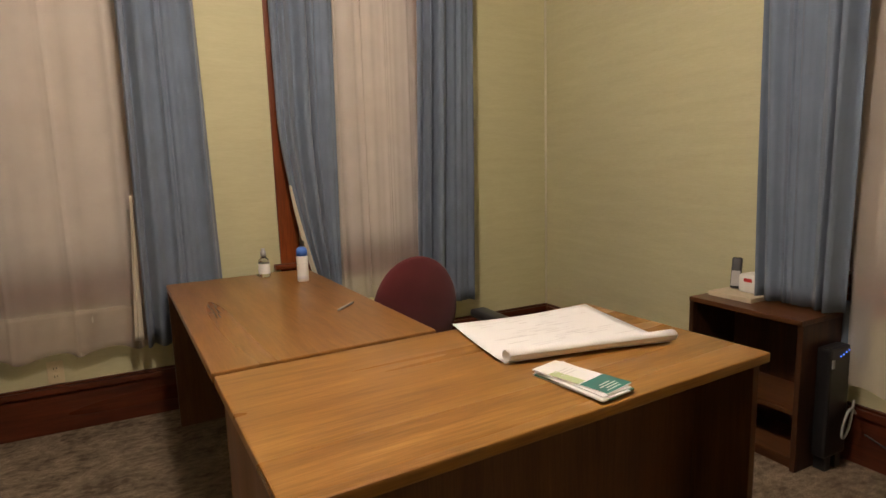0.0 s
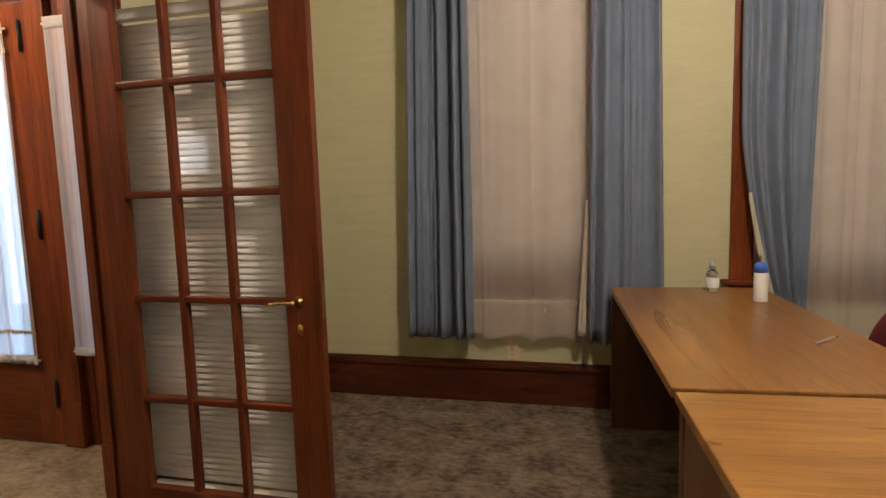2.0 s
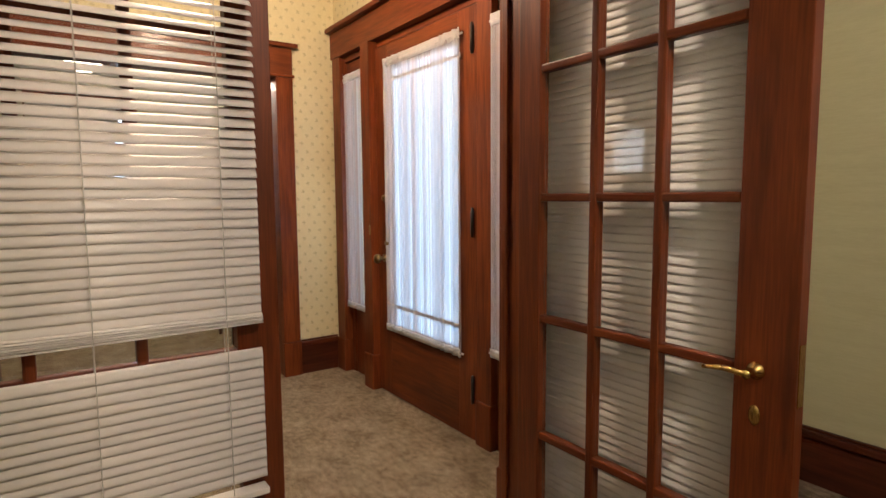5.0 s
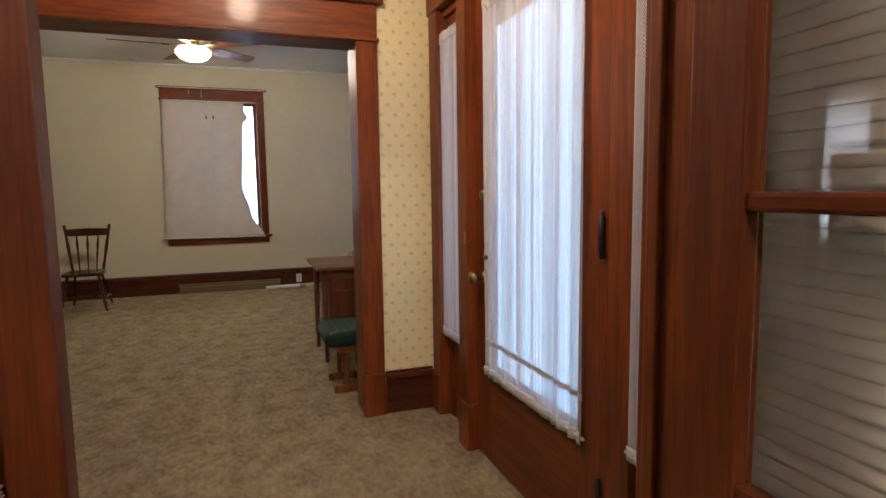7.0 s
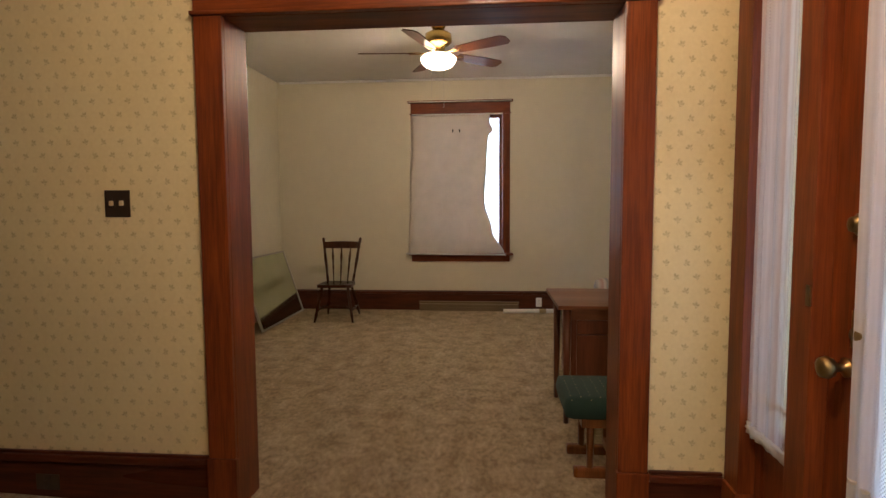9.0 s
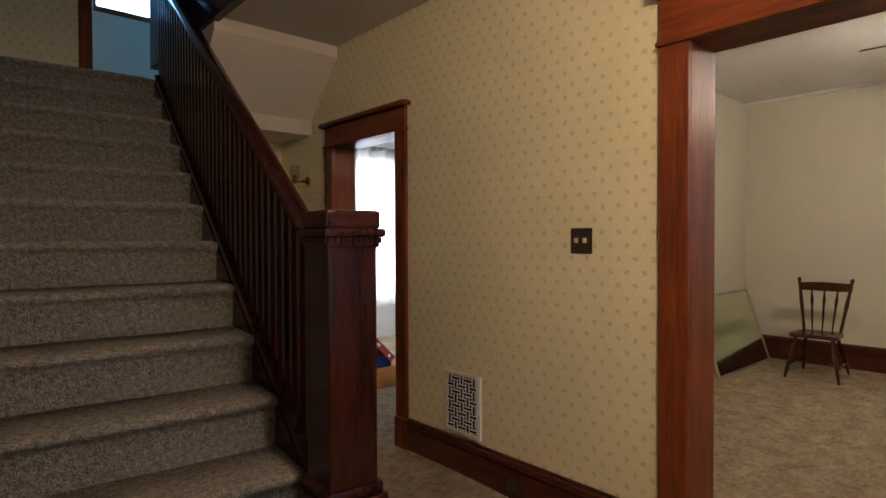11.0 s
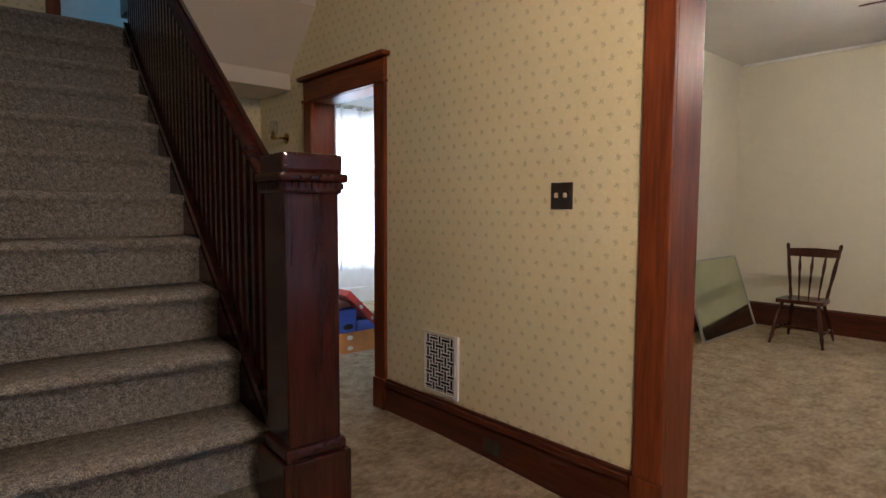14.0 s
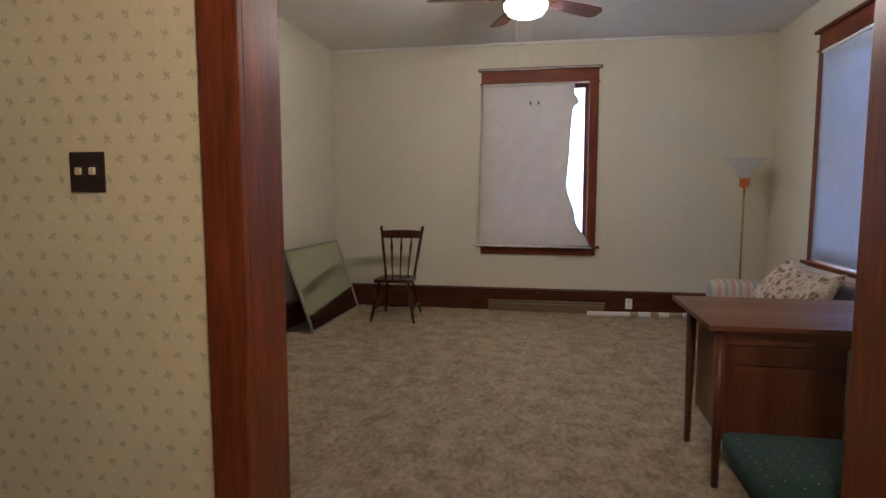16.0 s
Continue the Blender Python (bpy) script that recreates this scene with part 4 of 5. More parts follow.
def curtain(name, label, mat, a0, a1, z0, z1, folds, amp, place, seed, taper=None, group="blue drapes", nz=24, sag=0.0, extra=None):
    p = place((a0 + a1) / 2, 0, z0)
    ob = thing(name, label, "curtain", group, "", p)
    part("cloth", drape(B(), a0, a1, z0, z1, folds, amp, place, seed, taper, nz, sag, 0.0, 0.0 if mat == SHEER else 0.0012), mat, ob, "", True)
    part("heading_tape", drape(B(), a0, a1, z1 - 0.02, z1 + 0.03, folds, amp, lambda a, d, z: place(a, d * 1.02, z), seed, lambda v: taper(0) if taper else (a0, a1), 2), LINING, ob, "cream heading tape", True)
    return ob


front = lambda a, d, z: (a, FW - 0.145 + d, z)
front_s = lambda a, d, z: (a, FW - 0.076 + d, z)
east = lambda a, d, z: (EX - 0.145 + d, a, z)
east_s = lambda a, d, z: (EX - 0.078 + d, a, z)
TOP = 2.72
lerp = lambda a, b, t: a + (b - a) * t
curtain("drape", "slate blue drape hanging straight in deep folds", BLUE, -0.89, -0.52, 0.42, TOP, 5.5, 0.056, front, 11, lambda v: (lerp(-0.845, -0.905, v), lerp(-0.52, -0.525, v)))
c = curtain("drape", "slate blue drape spreading wider towards its foot", BLUE, 0.13, 0.48, 0.42, TOP, 4.6, 0.052, front, 12, lambda v: (lerp(0.13, 0.115, v), lerp(0.465, 0.51, v)))
part("lining_edge", drape(B(), 0, 1, 0.46, 1.20, 1.2, 0.008, lambda a, d, z: (0.112 - (0.012 + 0.040 * (1.2 - z)) * (1 - a) - 0.02 * (1.2 - z), FW - 0.165 + d, z), 4), LINING, c, "cream lining turned out", True)


def left_edge(v):
    return 0.84 + 0.02 * v + 0.65 * max(0.0, v - 0.5) ** 1.5


c = curtain("drape", "slate blue drape pulled away from the window frame", BLUE, 0.88, 1.22, 0.42, TOP, 4.6, 0.050, front, 13, lambda v: (left_edge(v), lerp(1.20, 1.165, v)))
part("lining_edge", drape(B(), 0, 1, 0.44, 1.22, 1.1, 0.004, lambda a, d, z: (left_edge((TOP - z) / (TOP - 0.42)) - 0.004 - 0.022 * (1.22 - z) ** 0.5 * (1 - a) + 0.012 * a, FW - 0.165 + d, z), 5), LINING, c, "cream lining turned out", True)
curtain("drape", "slate blue drape, blue daylight in its folds", BLUE, 1.70, 2.09, 0.41, TOP, 5, 0.054, front, 14, lambda v: (lerp(1.73, 1.65, v), lerp(2.10, 2.065, v)))
c = curtain("drape", "slate blue drape bunched behind a small cabinet", BLUE, 1.64, 2.08, 0.662, TOP, 5.5, 0.038, east, 15, lambda v: (lerp(1.57, 1.60, v), lerp(2.025, 1.96, v)))
part("tail", drape(B(), 1.56, 1.70, 0.45, 0.70, 2.2, 0.020, lambda a, d, z: (EX - 0.035 + 0.7 * d, a, z), 16), BLUE, c, "", True)
sh = curtain("sheer_curtain", "pinkish beige sheer curtain with a deep hem", SHEER, -0.58, 0.16, 0.43, TOP, 6, 0.012, front_s, 21, None, "sheer curtains", 40, 0.035)
curtain("sheer_curtain", "pinkish beige sheer curtain in narrow folds", SHEER, 1.12, 1.76, 0.50, TOP, 9, 0.012, front_s, 22, None, "sheer curtains", 30, 0.02)
curtain("sheer_curtain", "cream sheer curtain hanging beside a drape", SHEER, 0.72, 1.70, 0.36, TOP, 8, 0.016, east_s, 23, lambda v: (0.72, lerp(1.66, 1.60, v)), "sheer curtains", 30, 0.02)
HEM = cloth("sheer_hem", (0.64, 0.54, 0.47), 0.25, 0.60)
part("hem", drape(B(), -0.58, 0.15, 0.432, 0.635, 6, 0.012, lambda a, d, z: (a, FW - 0.080 + d, z), 21, None, 8, 0.035), HEM, sh, "opaque double hem", True)


def rod_thing(p, q):
    ob = thing("curtain_rod", "white metal curtain rod", "curtain rod", "curtain rods", "", p)
    part("rod", rod(B(), p, q, 0.010), WHITEPL, ob, "", True)
    for e in (p, q):
        reach = Vector((0, 0.14 if e[1] > 0 else -0.14, 0)) if abs(p[0] - q[0]) > abs(p[1] - q[1]) else Vector((0.14, 0, 0))
        part("bracket", rod(B(), e, Vector(e) + reach, 0.007), WHITEPL, ob, "", True)


rod_thing((-0.98, FW - 0.10, TOP), (0.52, FW - 0.10, TOP))
rod_thing((0.80, FW - 0.10, TOP), (2.2, FW - 0.10, TOP))
rod_thing((EX - 0.10, 0.6, TOP), (EX - 0.10, 2.15, TOP))

# ---- office furniture ----


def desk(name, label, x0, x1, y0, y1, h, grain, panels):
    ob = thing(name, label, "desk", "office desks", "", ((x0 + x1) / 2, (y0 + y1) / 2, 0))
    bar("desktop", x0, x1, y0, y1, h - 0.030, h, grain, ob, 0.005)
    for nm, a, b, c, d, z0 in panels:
        bar(nm, a, b, c, d, z0, h - 0.030, DESK_Z_SHADE, ob, 0.002)
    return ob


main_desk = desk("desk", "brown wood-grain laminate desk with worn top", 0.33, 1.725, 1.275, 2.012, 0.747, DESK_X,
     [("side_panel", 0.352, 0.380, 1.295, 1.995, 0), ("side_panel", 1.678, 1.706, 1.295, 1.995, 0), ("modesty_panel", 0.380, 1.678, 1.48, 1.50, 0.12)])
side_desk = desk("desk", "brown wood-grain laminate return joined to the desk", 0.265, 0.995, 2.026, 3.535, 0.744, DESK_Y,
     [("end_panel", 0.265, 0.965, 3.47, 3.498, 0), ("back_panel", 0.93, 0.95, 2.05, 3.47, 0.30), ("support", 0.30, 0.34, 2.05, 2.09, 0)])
main_desk.rotation_euler.z = side_desk.rotation_euler.z = radians(3.2)

chair = thing("office_chair", "burgundy upholstered office chair with black arms", "office chair", "", "", (1.13, 2.42, 0))


bm = B()
bmesh.ops.create_uvsphere(bm, u_segments=36, v_segments=20, radius=1.0, matrix=pose(1.205, 2.60, 0.668, 6) @ Matrix.Diagonal((0.205, 0.048, 0.25, 1)))
part("backrest", bm, BURGUNDY, chair, "", True)
part("seat", box(B(), 0.88, 1.435, 2.10, 2.56, 0.43, 0.51, 0.035), BURGUNDY, chair, "", True)
bar("back_bracket", 1.11, 1.18, 2.60, 2.63, 0.40, 0.66, BLACK, chair, 0.006)
part("column", rod(B(), (1.145, 2.33, 0.10), (1.145, 2.33, 0.43), 0.026), BLACK, chair, "", True)
for x in (0.90, 1.415):
    part("arm_pad", box(B(), x - 0.038, x + 0.038, 2.16, 2.42, 0.655, 0.692, 0.016), BLACK, chair, "black plastic arm pad", True)
    part("arm_post", rod(B(), (x, 2.30, 0.46), (x, 2.30, 0.66), 0.018), BLACK, chair, "", True)
for i in range(5):
    a = radians(72 * i + 20)
    x, y = 1.145 + 0.27 * math.cos(a), 2.33 + 0.27 * math.sin(a)
    part("base_leg", rod(B(), (1.145, 2.33, 0.11), (x, y, 0.075), 0.026, 0.018), BLACK, chair, "", True)
    part("caster", rod(B(), (x - 0.02, y, 0.028), (x + 0.02, y, 0.028), 0.027), BLACK, chair, "", True)

# drawings on the desk: a few sheets whose near edge is rolled
plan = thing("paper_sheets", "stack of large white plan sheets, one edge rolled", "paper", "", "", (1.32, 1.78, 0.748))
A, Bq, C, D = Vector((1.10, 2.02, 0)), Vector((1.64, 1.955, 0)), Vector((1.58, 1.525, 0)), Vector((1.043, 1.63, 0))
for i in range(3):
    def fn(u, v, i=i):
        p = A.lerp(Bq, u).lerp(D.lerp(C, u), v)
        lift = 0.010 * (1 - v) ** 4 * u ** 3 + 0.002 * math.sin(6 * u + 5 * v + i)
        return Vector((p.x - 0.006 * i, p.y + 0.006 * i, 0.750 + 0.003 * i + lift + 0.002))
    part("sheet", sheet(B(), fn, 16, 12, 0.0006), PAPER, plan, "", True)


def roll_fn(u, v):
    p = D.lerp(C, u)
    t = v * 4.6 * math.pi
    r = 0.018 - 0.0022 * v * 2
    return Vector((p.x + 0.006 + 0.2 * r * math.cos(t), p.y - r * math.cos(t), 0.752 + 0.019 + r * math.sin(t)))


part("rolled_edge", sheet(B(), roll_fn, 8, 46, 0.0006), PAPER, plan, "rolled white paper edge", True)
for i in range(46):
    rnd = random.Random(i)
    u, v = rnd.uniform(0.08, 0.9), rnd.uniform(0.06, 0.8)
    p = A.lerp(Bq, u).lerp(D.lerp(C, u), v)
    w = rnd.uniform(0.012, 0.05)
    part("printed_line", box(B(), p.x - w, p.x + w, p.y - 0.0010, p.y + 0.0010, 0.7634, 0.7638), INK, plan)

leaflets = thing("leaflets", "small stack of white and teal printed leaflets", "leaflet", "", "", (1.128, 1.41, 0.748))
for i in range(5):
    q = part("leaflet", box(B(), -0.05, 0.05, -0.115, 0.115, 0, 0.0035, 0.0008), PAPER if i != 1 else TEALINK, leaflets)
    q.matrix_parent_inverse = Matrix.Translation(-Vector(leaflets.location))
    q.matrix_basis = pose(1.128 + 0.006 * math.sin(i * 2.3), 1.41 + 0.006 * math.cos(i * 1.7), 0.7475 + 0.0042 * i, 0, 0, 9 + 5 * math.sin(i * 1.9))
for nm, x0, x1, ya, yb, mat, lab in (("teal_band", -0.05, 0.05, -0.113, -0.035, TEALINK, "teal printed band"), ("green_band", -0.05, -0.02, -0.03, 0.06, MINT, "pale green printed band")):
    q = part(nm, box(B(), x0, x1, ya, yb, 0, 0.0006), mat, leaflets, lab)
    q.matrix_parent_inverse = Matrix.Translation(-Vector(leaflets.location))
    q.matrix_basis = pose(1.128 + 0.006 * math.sin(9.2), 1.41 + 0.006 * math.cos(6.8), 0.7475 + 0.0042 * 4 + 0.0036, 0, 0, 9 + 5 * math.sin(7.6))
for i in range(7):
    q = part("printed_line", box(B(), -0.035 + 0.012 * (i % 2), 0.02 + 0.005 * (i % 3), -0.105 + i * 0.010 if i < 4 else -0.02 + 0.012 * i, -0.101 + i * 0.010 if i < 4 else -0.017 + 0.012 * i, 0.0008, 0.0011), WHITEPL if i < 4 else INK, leaflets)
    q.matrix_parent_inverse = Matrix.Translation(-Vector(leaflets.location))
    q.matrix_basis = pose(1.128 + 0.006 * math.sin(9.2), 1.41 + 0.006 * math.cos(6.8), 0.7475 + 0.0042 * 4 + 0.0036, 0, 0, 9 + 5 * math.sin(7.6))

CLEAR = glass("clear_plastic", (0.92, 0.95, 0.96))
bottle = thing("sanitizer_bottle", "small clear pump bottle with white label", "bottle", "", "", (0.70, 3.44, 0.744))
part("body", lathe(B(), [(0.026, 0), (0.030, 0.004), (0.030, 0.075), (0.024, 0.095), (0.012, 0.105), (0.012, 0.112)], (0.70, 3.44, 0.744)), CLEAR, bottle, "", True)
part("cap", lathe(B(), [(0.015, 0.112), (0.015, 0.135), (0.010, 0.138), (0.010, 0.152), (0, 0.153)], (0.70, 3.44, 0.744)), SILVER, bottle, "grey cap", True)
part("paper_label", lathe(B(), [(0.0305, 0.018), (0.0308, 0.02), (0.0308, 0.068), (0.0305, 0.07)], (0.70, 3.44, 0.744)), PAPER, bottle, "white label", True)
spray = thing("spray_can", "white spray can with bright blue cap", "spray can", "", "", (0.85, 3.20, 0.744))
part("body", lathe(B(), [(0.027, 0), (0.029, 0.003), (0.029, 0.125), (0.024, 0.133)], (0.85, 3.20, 0.744)), WHITEPL, spray, "", True)
part("cap", lathe(B(), [(0.028, 0.130), (0.028, 0.155), (0.024, 0.168), (0.012, 0.176), (0, 0.177)], (0.85, 3.20, 0.744)), plain("blue_plastic", (0.05, 0.16, 0.62), 0.35), spray, "bright blue cap", True)
part("printed_spot", lathe(B(), [(0.0293, 0.012), (0.0295, 0.014), (0.0295, 0.026), (0.0293, 0.028)], (0.85, 3.20, 0.744), 16), INK, spray, "grey printed band", True)
pen = thing("pen", "grey ballpoint pen lying on the desk", "pen", "", "", (0.87, 2.54, 0.744))
part("barrel", rod(B(), (0.82, 2.49, 0.749), (0.905, 2.575, 0.749), 0.0045), SILVER, pen, "", True)
part("tip", rod(B(), (0.905, 2.575, 0.749), (0.92, 2.59, 0.749), 0.0045, 0.001), BLACK, pen, "", True)

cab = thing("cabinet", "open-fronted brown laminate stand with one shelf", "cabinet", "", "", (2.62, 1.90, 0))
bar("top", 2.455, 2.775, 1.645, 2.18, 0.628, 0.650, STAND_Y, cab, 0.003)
bar("side_panel", 2.465, 2.79, 1.645, 1.667, 0, 0.628, STAND_Z_SHADE, cab, 0.002)
bar("side_panel", 2.465, 2.79, 2.163, 2.185, 0, 0.628, STAND_Z_SHADE, cab, 0.002)
bar("back_panel", 2.775, 2.785, 1.667, 2.163, 0.02, 0.628, STAND_Z_SHADE, cab, 0.001)
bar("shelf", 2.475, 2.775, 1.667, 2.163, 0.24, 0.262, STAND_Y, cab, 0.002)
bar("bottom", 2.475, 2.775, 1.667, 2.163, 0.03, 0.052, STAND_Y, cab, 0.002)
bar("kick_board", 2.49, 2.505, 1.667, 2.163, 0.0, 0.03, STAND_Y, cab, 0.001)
tray = tagged(part("phone_book", box(B(), 2.55, 2.80, 1.93, 2.15, 0.650, 0.672, 0.004), plain("beige_card", (0.52, 0.44, 0.32), 0.7)), "beige flat directory lying on a cabinet", "book")
phone = thing("cordless_phone", "cordless phone in a white and black cradle", "phone", "", "", (2.68, 2.03, 0.672))
part("cradle", box(B(), 2.64, 2.74, 1.96, 2.06, 0.672, 0.76, 0.012), WHITEPL, phone, "white cradle", True)
part("cradle_back", box(B(), 2.70, 2.77, 1.93, 2.02, 0.672, 0.77, 0.01), BLACK, phone, "black back of the cradle", True)
h = box(B(), -0.023, 0.023, -0.012, 0.012, 0, 0.15, 0.010)
bmesh.ops.transform(h, matrix=pose(2.655, 2.085, 0.680, -12, 0, -65), verts=h.verts)
part("handset", h, BLACK, phone, "black and silver handset", True)
h = box(B(), -0.019, 0.019, -0.0145, -0.0115, 0.012, 0.085, 0.002)
bmesh.ops.transform(h, matrix=pose(2.655, 2.085, 0.680, -12, 0, -65), verts=h.verts)
part("keypad", h, SILVER, phone, "silver keypad")
part("red_button", box(B(), 2.636, 2.641, 1.99, 2.03, 0.725, 0.742, 0.002), plain("red_plastic", (0.45, 0.02, 0.02), 0.4), phone, "red display")
part("antenna", box(B(), 2.74, 2.748, 1.925, 1.945, 0.75, 0.855, 0.003), WHITEPL, phone, "white antenna")
pc = thing("computer_tower", "black computer tower with small blue lights", "computer", "", "", (2.68, 1.53, 0))
part("case", box(B(), 2.56, 2.71, 1.585, 1.642, 0.06, 0.53, 0.012), BLACK, pc)
for x in (2.60, 2.67):
    bar("foot", x - 0.02, x + 0.02, 1.59, 1.638, 0, 0.062, BLACK, pc)
led = Nodes("blue_led")
led.set(Base_Color=(0.02, 0.05, 0.4), Emission_Color=(0.10, 0.25, 1.0), Emission_Strength=1.5)
for i in range(4):
    part("indicator_light", box(B(), 2.625 + 0.019 * i, 2.630 + 0.019 * i, 1.582, 1.586, 0.49 + 0.006 * i, 0.495 + 0.006 * i), led.m, pc, "small blue light")
part("badge", box(B(), 2.57, 2.585, 1.581, 1.586, 0.45, 0.485), SILVER, pc, "silver badge")


def cable(name, label, pts, r=0.004, mat=None):
    cu = bpy.data.curves.new(name, "CURVE")
    cu.dimensions, cu.bevel_depth, cu.bevel_resolution = "3D", r, 2
    sp = cu.splines.new("NURBS")
    sp.points.add(len(pts) - 1)
    for q, p in zip(sp.points, pts):
        q.co = (*p, 1)
    sp.use_endpoint_u, sp.order_u = True, 3
    cu.materials.append(mat or BLACK)
    return tagged(new(name, cu), label, "cable", "computer cables")


cable("cable", "grey cable hanging in a loop", [(2.70, 1.56, 0.30), (2.67, 1.55, 0.2), (2.62, 1.553, 0.14), (2.61, 1.553, 0.2), (2.66, 1.55, 0.30), (2.71, 1.556, 0.24)], 0.005, SILVER)
cable("cable", "black cable trailing along the baseboard", [(2.74, 1.53, 0.15), (2.76, 1.40, 0.10), (2.72, 1.22, 0.02), (2.74, 1.05, 0.006), (2.70, 0.8, 0.006)])


def outlet(name, axis, face, a, z, out, mat=IVORY, label="ivory wall outlet with two sockets", size=(0.036, 0.058)):
    ob = thing(name, label, "outlet", "", "", (a, face, z) if axis == "x" else (face, a, z))
    s = 1 if out > 0 else -1

    def bit(nm, p, q, d, b, t, m, bev):
        lo, hi = sorted((face, face + s * d))
        bar(nm, p, q, lo, hi, b, t, m, ob, bev) if axis == "x" else bar(nm, lo, hi, p, q, b, t, m, ob, bev)
    bit("plate", a - size[0], a + size[0], 0.006, z - size[1], z + size[1], mat, 0.003)
    for k in (-1, 1):
        bit("socket", a - 0.016, a + 0.016, 0.009, z + 0.021 * k - 0.014, z + 0.021 * k + 0.014, mat, 0.003)
        for e in (-1, 1):
            bit("slot", a + 0.006 * e - 0.0015, a + 0.006 * e + 0.0015, 0.0095, z + 0.021 * k - 0.005, z + 0.021 * k + 0.005, BLACK, 0)


outlet("wall_outlet", "x", FW, -0.32, 0.318, -1)

# ---- hall things ----
sw = thing("light_switch", "dark brown switch plate with two ivory toggles", "light switch", "", "", (WX, 0.175, 1.36))
bar("plate", WX, WX + 0.006, 0.118, 0.232, 1.303, 1.419, BROWNPLATE, sw, 0.003)
for y in (0.152, 0.198):
    bar("toggle", WX + 0.005, WX + 0.018, y - 0.008, y + 0.008, 1.352, 1.374, IVORY, sw, 0.003, "ivory toggle")
    bar("collar", WX + 0.005, WX + 0.008, y - 0.012, y + 0.012, 1.345, 1.381, BROWNPLATE, sw, 0.001)

vent = thing("wall_vent", "white painted wall register with basket-weave grille", "vent", "", "", (WX, -0.61, 0.45))
Y0, Y1v, Z0, Z1 = -0.755, -0.465, 0.275, 0.622
# flat dark plate on the wall in place of the duct's shade
bar("dark_duct", WX, WX + 0.004, Y0 + 0.02, Y1v - 0.02, Z0 + 0.02, Z1 - 0.02, HOLE_SHADE, vent, 0)
for p, q, b, t in ((Y0, Y0 + 0.018, Z0, Z1), (Y1v - 0.030, Y1v, Z0, Z1), (Y0 + 0.018, Y1v - 0.030, Z1 - 0.018, Z1), (Y0 + 0.018, Y1v - 0.030, Z0, Z0 + 0.018)):
    bar("frame", WX, WX + 0.014, p, q, b, t, WHITE if p > -0.6 and q - p < 0.1 else CREAM, vent, 0.002)
gx, gz = 5, 8
cy, cz = (Y1v - 0.030 - Y0 - 0.018) / gx, (Z1 - Z0 - 0.036) / gz
for i in range(gx):
    for j in range(gz):
        y, z = Y0 + 0.018 + (i + 0.5) * cy, Z0 + 0.018 + (j + 0.5) * cz
        for e in (-1, 1):
            if (i + j) % 2:
                bar("grille_bar", WX + 0.006, WX + 0.010, y + e * cy / 4 - 0.0020, y + e * cy / 4 + 0.0020, z - cz * 0.62, z + cz * 0.62, WHITE, vent, 0)
            else:
                bar("grille_bar", WX + 0.006, WX + 0.0105, y - cy * 0.62, y + cy * 0.62, z + e * cz / 4 - 0.0020, z + e * cz / 4 + 0.0020, WHITE, vent, 0)
bar("lever", WX + 0.014, WX + 0.024, Y1v - 0.018, Y1v - 0.012, 0.41, 0.47, WHITE, vent, 0.001)
outlet("baseboard_outlet", "y", WX + 0.02, -0.205, 0.115, 1, BROWNPLATE, "dark brown outlet set in the baseboard", (0.055, 0.036))
outlet("passage_outlet", "y", WX + 0.02, -2.14, 0.13, 1, WHITEPL, "white outlet in the baseboard")

sc = thing("wall_sconce", "brass wall sconce with clear glass shade", "sconce", "", "", (WX, -2.40, 1.85))
q = lathe(B(), [(0.040, 0), (0.042, 0.006), (0.028, 0.014), (0.010, 0.018), (0.009, 0.05)])
bmesh.ops.transform(q, matrix=pose(WX, -2.40, 1.83, 0, 90), verts=q.verts)
part("backplate", q, BRASS, sc, "", True)
part("arm", rod(B(), (WX + 0.04, -2.40, 1.83), (WX + 0.11, -2.40, 1.82), 0.007), BRASS, sc, "", True)
part("cup", lathe(B(), [(0.010, -0.01), (0.022, 0.0), (0.024, 0.02), (0.014, 0.024), (0.012, 0.055), (0, 0.056)], (WX + 0.11, -2.40, 1.82)), BRASS, sc, "", True)
part("glass_shade", lathe(B(), [(0.026, 0.03), (0.036, 0.06), (0.036, 0.11), (0.030, 0.13), (0.0285, 0.128), (0.034, 0.108), (0.034, 0.062), (0.024, 0.031)], (WX + 0.11, -2.40, 1.82)), glass("frosted_glass", (0.9, 0.9, 0.9)), sc, "clear glass shade", True)

# ---- living room ----
FX, FY = -6.97, 1.32
FANWOOD = wood("fan_blade_wood", (0.055, 0.018, 0.009), (0.14, 0.048, 0.022), "x", 0.3)
fan = thing("ceiling_fan", "brass ceiling fan with five brown blades and lit bowl", "ceiling fan", "", "", (FX, FY, 2.952))
part("canopy", lathe(B(), [(0.075, 2.951), (0.078, 2.93), (0.05, 2.885), (0.018, 2.88), (0.018, 2.85)], (FX, FY, 0), 24), BRASS, fan, "", True)
part("motor", lathe(B(), [(0.03, 2.865), (0.085, 2.86), (0.115, 2.84), (0.118, 2.775), (0.10, 2.755), (0.06, 2.745), (0.05, 2.69), (0.055, 2.66)], (FX, FY, 0), 28), BRASS, fan, "antique brass motor housing", True)
part("light_fitter", lathe(B(), [(0.05, 2.665), (0.062, 2.655), (0.085, 2.640), (0.088, 2.625), (0.07, 2.62)], (FX, FY, 0), 28), BRASS, fan, "", True)
opal = Nodes("opal_glass")
opal.set(Base_Color=(0.9, 0.88, 0.82), Roughness=0.3, Emission_Color=(1.0, 0.86, 0.64), Emission_Strength=13.0)
